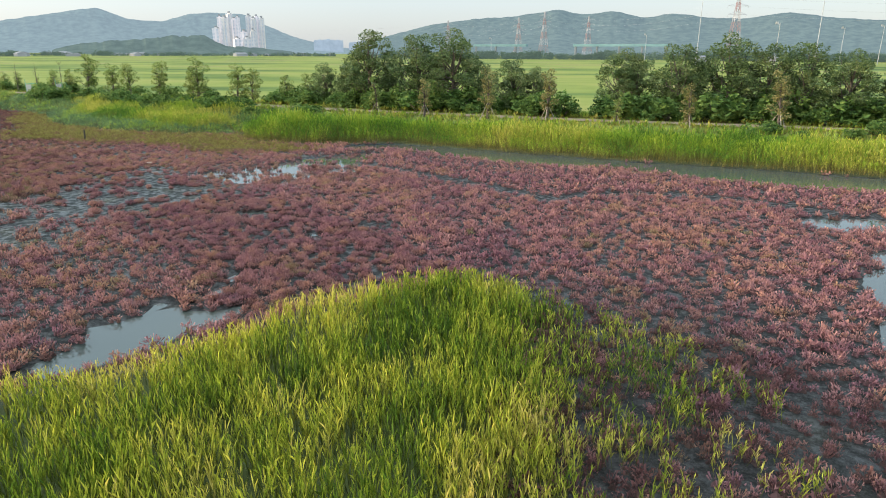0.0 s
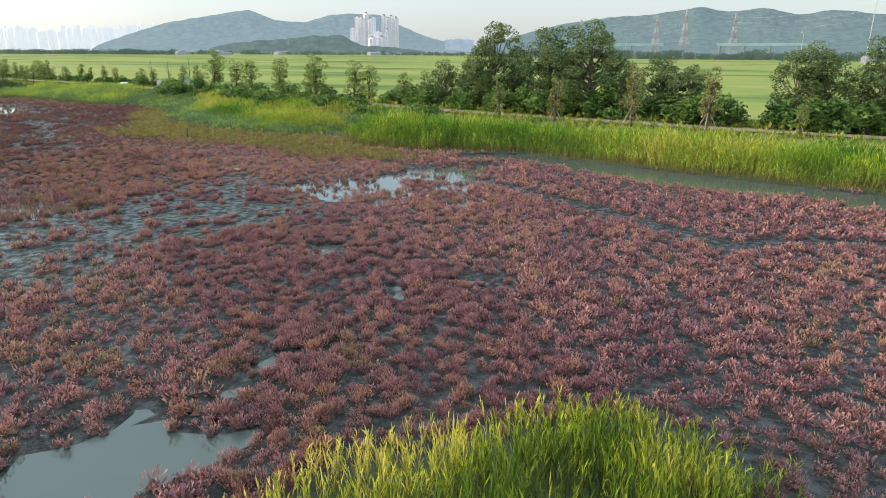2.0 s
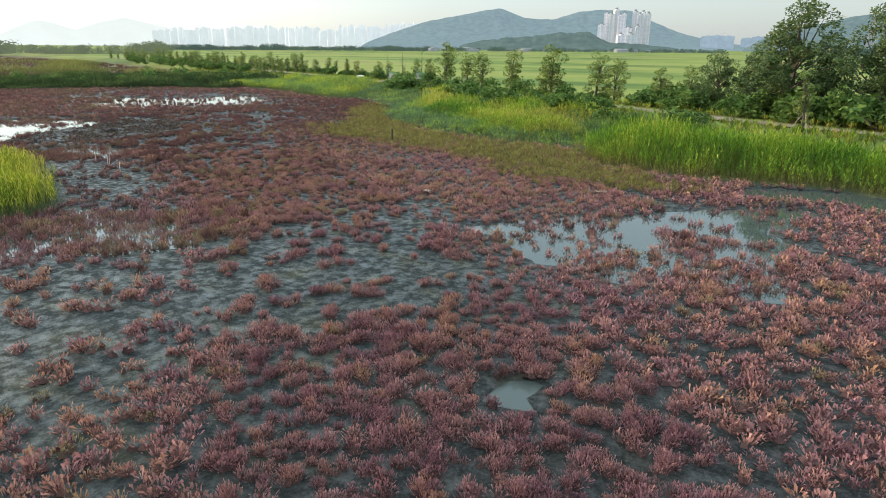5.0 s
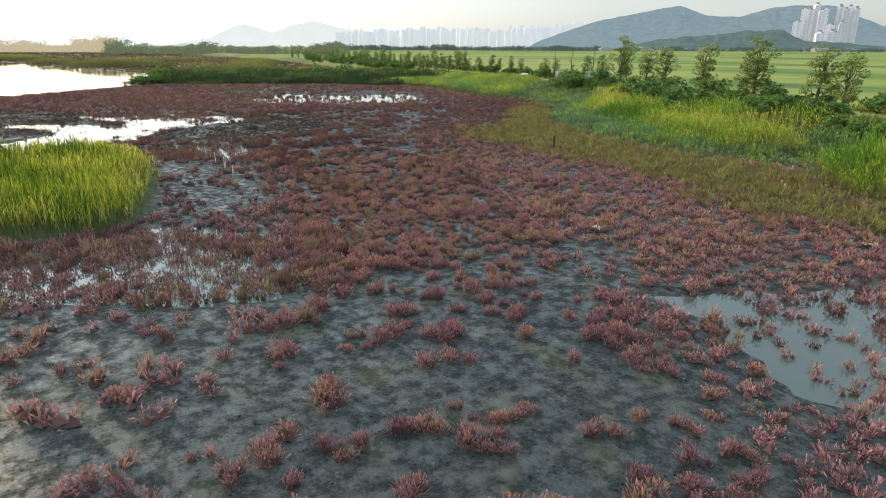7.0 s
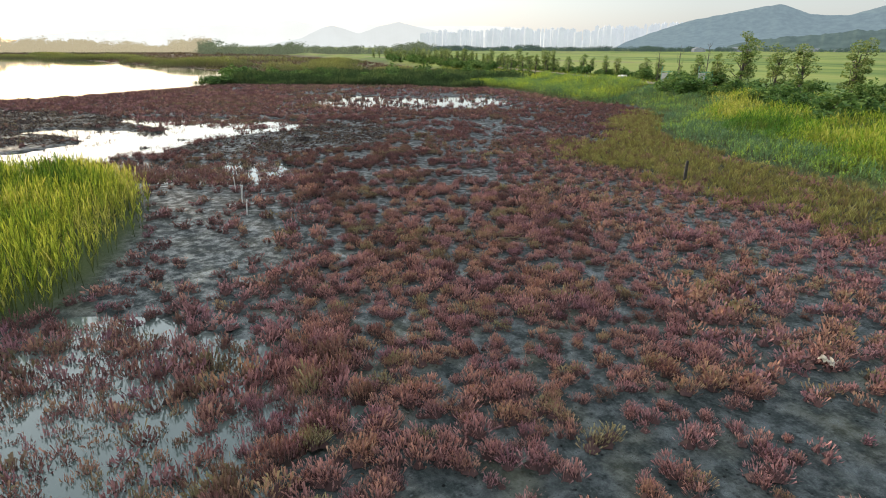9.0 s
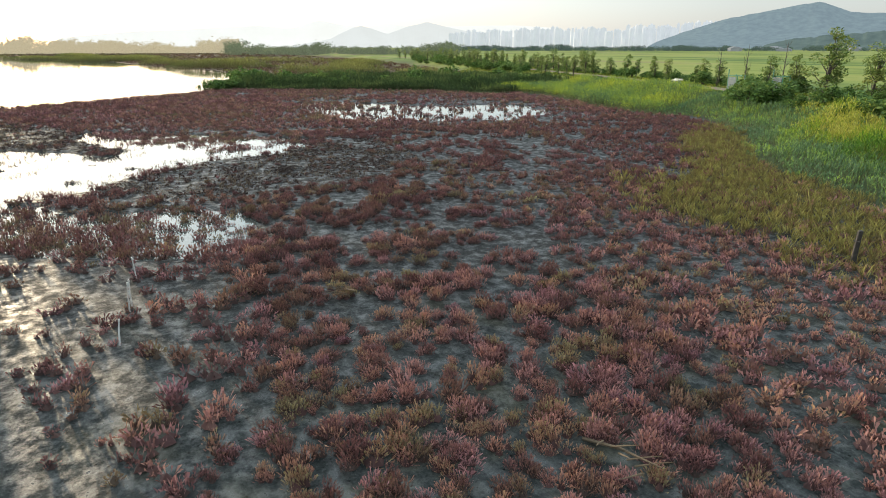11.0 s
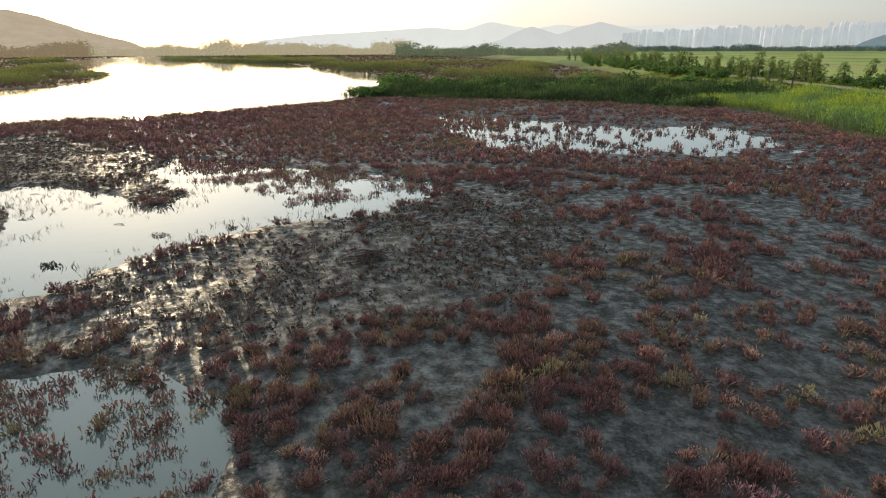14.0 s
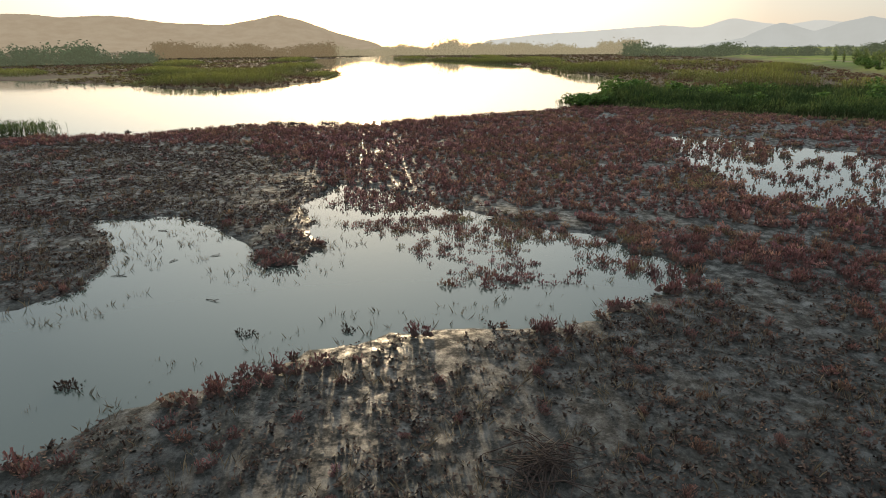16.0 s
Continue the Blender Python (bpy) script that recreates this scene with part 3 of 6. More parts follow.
OLIVE_BED = [(-40, 48.5), (-42.5, 55), (-49, 62), (-52, 67), (-47, 63.5), (-41, 57), (-31.9, 52.4), (-24.2, 51), (-18, 51.5), (-13, 47.2), (-9, 44), (-14, 42.5), (-21, 44.5), (-27, 45.7), (-31, 46.3), (-35, 45.4)]
FRONT_BED = [(-14, -6), (-8.5, 2.5), (-2.9, 6.9), (-1.0, 8.3), (1.0, 10.0), (2.3, 12.3), (4.0, 13.7), (5.8, 14.9), (7.4, 15.4), (8.9, 14.8), (9.5, 12.6), (9.4, 9.0), (9.4, 4.5), (10, -6)]
SPARSE_BED = [(8, 14), (9.9, 14.6), (11.5, 13.4), (12.7, 11.4), (14, 9.5), (14, 5.5), (14.5, 0), (8, -4), (8, 8)]
ISLAND_BED = [(-25.7, 22.2), (-26.2, 23.6), (-28.4, 24.7), (-33, 26.0), (-38, 26.2), (-41.5, 24.5), (-41, 20), (-37, 15), (-31, 13), (-27, 16), (-26.6, 20)]
SOUTH_BED = [(-80, -1), (-84, 0.6), (-87.2, -0.4), (-86, -5), (-82, -14), (-74, -14)]
BARE = [                                    # thinly grown mud: outline and the share of plants that stand there
    ([(-19, 19), (-19, 23), (-17.4, 27), (-18, 32), (-16, 36), (-13, 33), (-10.5, 30), (-8.2, 29), (-7.6, 25.5), (-9.5, 22), (-10.5, 17), (-15, 16)], 0.22),
    ([(-41, 26), (-36, 26.2), (-29, 25), (-26, 24.5), (-24.6, 27.4), (-28, 30), (-32, 31.2), (-37, 30.5)], 0.25),
    ([(-44.5, 33), (-47, 28.5), (-49, 28.6), (-53, 33), (-54.5, 37.5), (-57.5, 40.8), (-58, 44), (-50, 43), (-45, 39)], 0.10),
    ([(-54, 25), (-57, 24.5), (-61.5, 26), (-57.5, 28.5), (-58, 30), (-66, 27.5), (-72, 26), (-80, 18), (-80, 5), (-70, 0), (-60, 8), (-55, 18)], 0.12),
    ([(-30, 36), (-36, 33.5), (-43, 34), (-45, 40), (-56, 45), (-60, 52), (-48, 52), (-40, 44), (-33, 41)], 0.55),
    ([(-88, 44), (-96, 55), (-90, 66), (-70, 68), (-60, 62), (-62, 50)], 0.45),
]


def levee_y(x, off):
    return float(np.interp(x, [p[0] for p in LEVEE[::-1]], [p[1] for p in LEVEE[::-1]])) + off


def pools(x, y):
    """How far the mud lies below its usual height, for water."""
    low = np.zeros(np.shape(x))
    for corners, deep, edge in POOLS:
        c = np.array(corners)
        near = (x > c[:, 0].min() - 4) & (x < c[:, 0].max() + 4) & (y > c[:, 1].min() - 4) & (y < c[:, 1].max() + 4)
        if near.any():
            d = region(x[near], y[near], corners, edge, 1.8)
            low[near] = np.maximum(low[near], (deep + 0.07) * smooth(0.45, -0.9, d))
    for sx, sy, wide in SPOTS:
        near = (abs(x - sx) < 2) & (abs(y - sy) < 2)
        if near.any():
            d = np.hypot(x[near] - sx, (y[near] - sy) * 0.8) - wide * 0.6 + 0.7 * value_noise(x[near], y[near], 0.7, 3)
            low[near] = np.maximum(low[near], 0.14 * smooth(0.25, -0.35, d))
    return low


def height(x, y):
    x, y = np.asarray(x, float), np.asarray(y, float)
    z = 0.075 + 0.022 * value_noise(x, y, 5.0, 1) + 0.014 * value_noise(x, y, 0.9, 2, 3)
    z = z - pools(x, y)
    d = along(x, y, LEVEE)
    z = z + 1.25 * smooth(9.5, 3.0, d)
    fields = smooth(8, 30, y - np.interp(x, [p[0] for p in LEVEE[::-1]], [p[1] for p in LEVEE[::-1]]))
    z = z + 0.25 * fields
    return z


def steps(a, b, fine, left, right, grow_left, grow_right):
    mid = list(np.arange(a, b, fine))
    out, s, p = [], fine, b
    while p < right:
        out.append(p)
        s *= grow_right(p)
        p += s
    pre, s, p = [], fine, a
    while p > left:
        s *= grow_left(p)
        p -= s
        pre.append(p)
    return np.array(pre[::-1] + mid + out + [right])


def build_ground():
    xs = steps(-112, 32, 0.64, -4500, 4500, lambda p: 1.035 if p > -260 else 1.12, lambda p: 1.13)
    ys = steps(-2, 75, 0.64, -4500, 4500, lambda p: 1.05 if p > -120 else 1.13, lambda p: 1.05 if p < 140 else 1.12)
    gx, gy = np.meshgrid(xs, ys)
    x, y = gx.ravel(), gy.ravel()
    z = height(x, y)
    nx, ny = len(xs), len(ys)
    i = (np.arange(ny - 1)[:, None] * nx + np.arange(nx - 1)[None]).ravel()
    faces = np.stack([i, i + 1, i + nx + 1, i + nx], -1)
    d = along(x, y, LEVEE)
    side = y - np.interp(x, [p[0] for p in LEVEE[::-1]], [p[1] for p in LEVEE[::-1]])
    green = np.maximum(smooth(9, 5.5, d), smooth(-2, 6, side))
    west = smooth(-112, -135, x) * (side < 0)
    mixed = value_noise(x * 0.35, y, 9.0, 61, 3)
    green = np.maximum(green, 0.30 * west * smooth(0.0, 0.3, mixed))
    for bed in (BANK_BED, PALE_BED, YELLOW_BED, DARK_BED, ISLAND_BED, FRONT_BED):
        green = np.maximum(green, 0.35 * smooth(0.3, -0.8, region(x, y, bed)))
    red = west * 0.9
    dry_shade = np.zeros(len(x))
    for k in (2, 3):
        dry_shade = np.maximum(dry_shade, smooth(1.5, -1.5, region(x, y, BARE[k][0], 1.0, 3.0)))
    dry_shade = np.maximum(dry_shade * 0.85, smooth(-24, -37, x) * (0.72 + 0.2 * smooth(-0.3, 0.4, value_noise(x, y, 3, 71))))
    dry_shade = np.maximum(dry_shade, west)
    # dark crust colour also paints the shade between the dense eastern herbs
    dry_shade = np.maximum(dry_shade, 0.75 * smooth(-9, -1, x - 0.4 * (y - 25)) * (side < -9))
    # and the shade on the ground beneath these reed beds
    for bed in (FRONT_BED, SPARSE_BED, ISLAND_BED):
        dry_shade = np.maximum(dry_shade, smooth(0.5, -0.8, region(x, y, bed)))
    me = np_mesh("ground", np.stack([x, y, z], -1), faces, MUD, True, (("green", green), ("red", red), ("dry_shade", dry_shade)))
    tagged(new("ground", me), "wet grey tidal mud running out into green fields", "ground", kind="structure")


def build_water():
    xs, ys = np.linspace(-760, 80, 43), np.linspace(-260, 70, 34)
    gx, gy = np.meshgrid(xs, ys)
    i = (np.arange(33)[:, None] * 43 + np.arange(42)[None]).ravel()
    me = np_mesh("water", np.stack([gx.ravel(), gy.ravel(), np.zeros(gx.size)], -1), np.stack([i, i + 1, i + 44, i + 43], -1), WATER, True)
    tagged(new("water", me), "still shallow water that mirrors the pale sky", "water", kind="structure")


def build_road():
    verts, faces = [], []
    line = []
    for (ax, ay), (bx, by) in zip(LEVEE, LEVEE[1:]):
        n = max(2, int(math.hypot(bx - ax, by - ay) / 3))
        line += [(ax + (bx - ax) * k / n, ay + (by - ay) * k / n) for k in range(n)]
    for i, (x, y) in enumerate(line):
        (ax, ay), (bx, by) = line[max(i - 1, 0)], line[min(i + 1, len(line) - 1)]
        d = Vector((bx - ax, by - ay, 0)).normalized()
        w = 1.1 + 0.15 * math.sin(i * 0.9) + 0.1 * math.sin(i * 2.3)
        for k, lift in ((-1.0, 0.03), (-0.45, 0.07), (0, 0.09), (0.45, 0.07), (1.0, 0.03)):
            verts.append((x - d.y * w * k, y + d.x * w * k, 1.38 + lift))
        if i:
            b = i * 5
            faces += [(b - 5 + j, b + j, b + j + 1, b - 4 + j) for j in range(4)]
    me = np_mesh("road", verts, [f[::-1] for f in faces], ROADWAY, True)
    tagged(new("road", me), "narrow brown dirt track along the levee top", "road", kind="structure")


build_ground()
build_water()
build_road()


# ---- low plants of the marsh ----
def beds(x, y):
    """Distance to the nearest bed of reeds."""
    d = region(x, y, BANK_BED)
    for bed in (PALE_BED, YELLOW_BED, DARK_BED, FRONT_BED, ISLAND_BED, SOUTH_BED):
        d = np.minimum(d, region(x, y, bed))
    return d


def build_seepweed():
    near_line = [(7, 10), (3, 14.5), (-1, 19.5), (-8, 24.5), (-17.5, 29.5), (-28.5, 35), (-41.6, 37), (-50, 36)]
    x, y = spread_out(-112, -6, 34, 73, 7.6, 21)
    low = pools(x, y)
    wx, wy = spread_out(-112, -6, 34, 73, 15, 22)      # closer together in the shallows
    shallow = pools(wx, wy) > 0.075
    x, y, low = np.concatenate([x[low <= 0.075], wx[shallow]]), np.concatenate([y[low <= 0.075], wy[shallow]]), np.concatenate([low[low <= 0.075], pools(wx[shallow], wy[shallow])])
    side = along(x, y, LEVEE)
    lush = 1.30 - 0.16 * smooth(1, -6, x) - 0.20 * smooth(-9, -26, x) - 0.10 * smooth(-34, -46, x) - 0.13 * smooth(-30, -42, x) + 0.10 * smooth(-54, -64, x)                   # thicker in the east, open towards the lake
    patch = value_noise(x, y, 1.7, 33, 2) * 0.55 + value_noise(x, y, 6.0, 34, 2) * 0.24
    holes = value_noise(x, y, 0.8, 35, 2)
    want = smooth(-0.22, 0.20, patch + holes * 0.30 + (lush - 0.62) * 1.5)
    for corners, share in BARE:
        k = smooth(0.8, -1.2, region(x, y, corners, 1.2, 3.0, 41))
        want = want * (1 - k) + want * k * share * smooth(-0.25, 0.25, holes) * 2.0
    for corners in ([(-49, 24), (-48.6, 29), (-46.2, 31.4), (-45.4, 33.6), (-42.5, 34), (-41, 36), (-38.5, 36.5), (-36.5, 33), (-37, 30), (-40, 27), (-44, 20)],):
        want = np.maximum(want, 0.8 * smooth(0.3, -0.6, region(x, y, corners, 0.8, 1.5)) * smooth(-0.35, 0.1, holes))
    want = np.maximum(want, 0.75 * smooth(0.5, -1, region(x, y, [(-84, 19), (-76, 21), (-70, 26), (-68, 29.4), (-64, 36), (-60, 41), (-62, 44), (-70, 42.5), (-82, 36)], 0.8, 1.5)))
    want = np.maximum(want, 0.6 * smooth(0.5, -0.6, region(x, y, [(-25, 14), (-21.5, 19), (-18.2, 22.5), (-17.4, 26.8), (-15.8, 26), (-16.2, 22), (-19, 18), (-22, 13)], 0.8, 1.5)) * smooth(-0.5, 0.1, holes))
    want *= 1 - 0.06 * smooth(-14, -30, x)
    want = np.where(beds(x, y) < 0.2, 0, want)
    want = np.where(region(x, y, SPARSE_BED) < 0, np.maximum(want, 0.95), want)
    olive = smooth(1.0, -1.0, region(x, y, OLIVE_BED, 1.2, 3.0))
    want *= 1 - 0.65 * olive
    # in the shallows they stand in crowds; deep water stays clear
    wet = low > 0.075
    crowd = smooth(-0.5, 0.15, value_noise(x, y, 1.3, 51, 2) * 0.7 + value_noise(x, y, 4, 52, 2) * 0.5)
    stand = np.zeros(len(x))
    for corners, share in ((((-29, 15), (-26.6, 23), (-22, 29), (-18, 27), (-17.6, 23), (-22, 15)), 1.0), (((-7.5, 30.5), (-9, 34), (-6.5, 37.5), (-1.5, 38), (-0.8, 32)), 0.62), (((-13, 32), (-12.5, 36), (-4, 45), (-1, 44), (-6, 31)), 0.16), (((-56, 33), (-57.5, 40.5), (-69, 33), (-69.5, 27.5), (-63, 28.5), (-60.5, 31.5), (-57.5, 32.5)), 1.0),
                           (((-90, 43), (-64, 43), (-62, 66), (-80, 66)), 0.11), (((-88, 42), (-70, 42), (-72, 47), (-86, 53)), 0.4), (((-50, 18), (-46, 26), (-43.5, 33.5), (-37, 33), (-38, 27), (-44, 17)), 0.6), (((-44, 29), (-43.5, 33.5), (-37, 33), (-38, 28), (-41, 27.5)), 1.0), (((-1, 14), (-3.5, 12.4), (0, 12.6), (4, 15.5)), 0.5), (((-86, 4), (-93, 22), (-103, 34), (-99, 36), (-85, 20)), 0.3)):
        stand = np.maximum(stand, share * smooth(0.3, -0.8, region(x, y, corners, 0.8, 2.0)))
    pond = region(x, y, [(-28, 15), (-26.6, 23), (-22, 29.5), (-17.5, 27), (-17.6, 23), (-22, 15)]) < 0
    full = region(x, y, POOLS[5][0]) < 0.3
    want = np.where(wet, stand * np.where(pond, 0.78 + 0.22 * crowd, np.where(full, 0.38 + 0.60 * crowd, crowd ** 2)), want)
    lake = region(x, y, POOLS[8][0], 0.9, 1.8) < -0.6
    want = np.where(lake, want * 0.15, want)
    want = np.where(side < 10.5, 0, want)
    r = np.random.default_rng(5)
    keep = r.uniform(0, 1, len(x)) < want
    x, y, low, olive = x[keep], y[keep], low[keep], olive[keep]
    z = height(x, y) - 0.01
    z = np.maximum(z, -0.12)
    dist = along(x, y, near_line)
    dist = np.where(dist > 5, np.minimum(dist, 5 + along(x, y, [(16, 22), (9, 9)])), dist)
    size = r.uniform(0.62, 1.28, len(x)) * (0.98 + 0.35 * value_noise(x, y, 2.0, 77, 2))
    bare = np.ones(len(x))
    for k in (2, 3):
        bare = np.minimum(bare, 1 - 0.35 * smooth(0, -1, region(x, y, BARE[k][0])))
    wet = low > 0.06
    slender = wet & (region(x, y, [(-28, 15), (-26.6, 23), (-22, 29.5), (-17.5, 27), (-17.6, 23), (-22, 15)]) < 0.5)
    tall = size * bare * np.where(slender, 0.43, np.where(wet, 0.34, 0.31))
    wide = size * bare * np.where(slender, 0.56, np.where(wet, 0.56, 0.60)) * r.uniform(0.8, 1.2, len(x))
    spread = smooth(12, 16, dist)
    tall, wide = tall * (1 + 0.15 * spread), wide * (1 + 0.05 * spread)
    tint = 0.36 + 0.20 * smooth(2, -14, x) + 0.30 * value_noise(x, y, 1.1, 78, 2) + 0.22 * value_noise(x, y, 7.0, 79, 2) + r.normal(0, 0.17, len(x))
    close = [cushion_shape(100 + i, 190, 0.0165, 3 + i % 4, 5, 1) for i in range(14)]
    # farther cushions get paler feet, brightness painted in for the middle ground
    mid = [cushion_shape(200 + i, 54, 0.030, 2 + i % 3, 4, 1, 0.015, 0.24) for i in range(12)]
    far = [cushion_shape(300 + i, 17, 0.058, 2 + i % 2, 4, 1, 0.012, 0.26) for i in range(10)]
    # dark kind: dull plants, plus painted backlight shade west, eased past -56 for haze
    dull = wet & (r.uniform(0, 1, len(x)) < 0.35) | (r.uniform(0, 1, len(x)) < 0.97 * smooth(-14, -44, x + 0.25 * (y - 30)) * (1 - 0.28 * smooth(-56, -66, x))) | (region(x, y, [(6, 14), (11, 13.5), (17, 10), (18, -6), (6, -6)], 1.5, 2.0) < 0) & (r.uniform(0, 1, len(x)) < 0.7)
    for name, shapes, a, b in (("near", close, -1, 4.0), ("middle", mid, 4.0, 14), ("far", far, 15, 999)):
        for dark in (False, True):
            k = (dist >= a) & (dist < b) & (dull == dark)
            if k.any():
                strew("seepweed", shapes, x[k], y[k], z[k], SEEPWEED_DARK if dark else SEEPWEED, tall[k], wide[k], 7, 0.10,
                      "dark red seepweed in shallows, and in the west darkened as if backlit" if dark else "low crimson seepweed herbs growing on the mud", "seepweed", tint=tint[k])


def build_reeds():
    r = np.random.default_rng(8)

    def bed(name, corners, density, shapes, tall, wide, mat, label, seed, wobble=0.6, lean=0.10, fade=0.8, thin=0.0, clump=1.4, hump=0.14, hump_size=3.5, edge=0.0, mean=0.42, low=0.72, rim=1.8, patchy=0.30):
        c = np.array(corners)
        x, y = spread_out(c[:, 0].min() - 1, c[:, 1].min() - 1, c[:, 0].max() + 1, c[:, 1].max() + 1, density, seed)
        d = region(x, y, corners, wobble, 2.5)
        keep = (d < 0) & (r.uniform(0, 1, len(x)) > thin * (0.5 + value_noise(x, y, clump, seed) * 1.2)) & (r.uniform(0, 1, len(x)) < 0.35 + 0.65 * smooth(0, -fade, d))
        x, y, d = x[keep], y[keep], d[keep]
        lift = low + (1 - low) * smooth(0, -rim, d) + hump * value_noise(x, y, hump_size, seed + 1, 2)
        # edge yellows the outer rim west of 8.5: sunlit reeds put into tint
        tint = mean + 0.42 * value_noise(x, y, 1.3, seed + 2, 2) + patchy * value_noise(x, y, 6.0, seed + 3, 2) + r.normal(0, 0.14, len(x)) + edge * smooth(-2.6, -0.2, d) * smooth(8.5, 5.5, x)
        strew(name, shapes, x, y, np.maximum(height(x, y), -0.15) - 0.02, mat, tall * lift * r.uniform(0.88, 1.07, len(x)), wide, seed, lean, label, "reed", tint=tint)

    fine = [reed_shape(400 + i, 8, stem=0.007, leaf=0.022, length=0.23, up=0.92, low=0.25) for i in range(16)]
    tuft = [reed_shape(420 + i, 5, stem=0.008, leaf=0.038, length=0.24, up=0.62, foot=0.17, stems=3, low=0.22) for i in range(10)]
    rough = [reed_shape(440 + i, 4, stem=0.02, leaf=0.065, length=0.30, up=0.7, foot=0.22, stems=3, low=0.4) for i in range(8)]
    bed("reed_bed", FRONT_BED, 92, fine, 1.05, 1.0, REED, "dense yellow-green reeds in low evening sun", 81, 0.8, fade=1.3, thin=0.78, clump=0.6, edge=0.40, mean=0.48)
    bed("reed_bed", SPARSE_BED, 44, fine, 0.72, 0.9, REED, "scattered thin green reeds among dull seepweed", 82, 1.2, fade=2.0, thin=1.25, clump=0.7, mean=0.62)
    bed("reed_bed", ISLAND_BED, 50, fine, 1.35, 1.05, REED, "bright island of green reeds beside open mud", 83, 0.4, thin=0.5, clump=0.7, edge=0.25)
    bed("reed_bed", BANK_BED, 18, tuft, 2.05, 1.25, BANK_REED, "tall bright green reeds lining the water channel", 84, 0.5, lean=0.2, mean=0.48, low=0.5, rim=2.4, fade=0.3, thin=0.25, clump=1.2, hump=0.25, hump_size=2.2, patchy=0.4)
    bed("reed_bed", PALE_BED, 13, rough, 0.68, 0.8, PALE_REED, "pale grey-green reeds at the foot of the levee", 85, 1.0, lean=0.2, low=0.5, rim=2.6, thin=0.5, clump=0.9, hump=0.36, hump_size=1.8, mean=0.24, patchy=0.2)
    bed("reed_bed", BRIGHT_BED, 15, tuft, 1.25, 1.3, BANK_REED, "bright yellow-green reeds in uneven humps below the levee", 89, 1.6, lean=0.2, low=0.35, rim=2.8, thin=0.5, clump=2.2, hump=0.6, hump_size=3.0, mean=0.58, patchy=0.75)
    bed("reed_bed", YELLOW_BED, 12, tuft, 1.2, 1.2, PALE_REED, "yellow-green reeds at the edge of the marsh", 86, 0.8, lean=0.18, thin=0.4, clump=1.0, hump=0.22, hump_size=2.5, mean=0.55, low=0.6)
    bed("reed_bed", DARK_BED, 8, rough, 1.5, 1.2, DARK_REED, "dark green reeds on a low bank by the lake", 87, 1.2, thin=0.35, hump=0.42, hump_size=4.0, low=0.4, rim=6.0)
    bed("reed_bed", SOUTH_BED, 9, tuft, 1.2, 1.2, DARK_REED, "small dark reed patch on the lake shore", 88, 0.6)
    patch = [(10.2, levee_y(10.2, 3.4)), (15.6, levee_y(15.6, 3.4)), (16.0, levee_y(16.0, 11)), (9.6, levee_y(9.6, 11))]
    bed("grass_patch", patch, 12, tuft, 0.9, 1.2, BANK_REED, "fresh green tall grass in a gap between trees", 96, 0.6, lean=0.15, mean=0.12, patchy=0.15)
    # long grass on the levee's shoulders
    x, y = spread_out(-150, 40, 62, 112, 4.5, 91)
    d = along(x, y, LEVEE)
    k = (d > 1.7) & (d < 9.5) & (beds(x, y) > 0) & (r.uniform(0, 1, len(x)) < 0.8)
    x, y = x[k], y[k]
    strew("levee_grass", [blade_shape(460 + i, 7, 0.10, 0.5) for i in range(8)], x, y, height(x, y) - 0.02, BANK_REED, r.uniform(0.30, 0.75, len(x)) * (1 - 0.45 * smooth(-48, -58, x)), 0.7, 92, 0.1, "rough green grass on the levee slopes", "grass")
    # olive sedge
    c = np.array(OLIVE_BED)
    x, y = spread_out(c[:, 0].min() - 3, c[:, 1].min() - 3, c[:, 0].max() + 3, c[:, 1].max() + 3, 17, 93)
    d = region(x, y, OLIVE_BED, 1.4, 3.0)
    k = (r.uniform(0, 1, len(x)) < smooth(1.6, -1.2, d + 1.2 * value_noise(x, y, 2.0, 94))) & (beds(x, y) > -0.3) & (pools(x, y) < 0.2)
    x, y = x[k], y[k]
    strew("sedge", [blade_shape(480 + i, 11, 0.030, 0.55) for i in range(10)], x, y, height(x, y) - 0.02, OLIVE, r.uniform(0.22, 0.50, len(x)), 0.5, 95, 0.12, "fine olive-brown sedge between mud and reeds", "sedge")


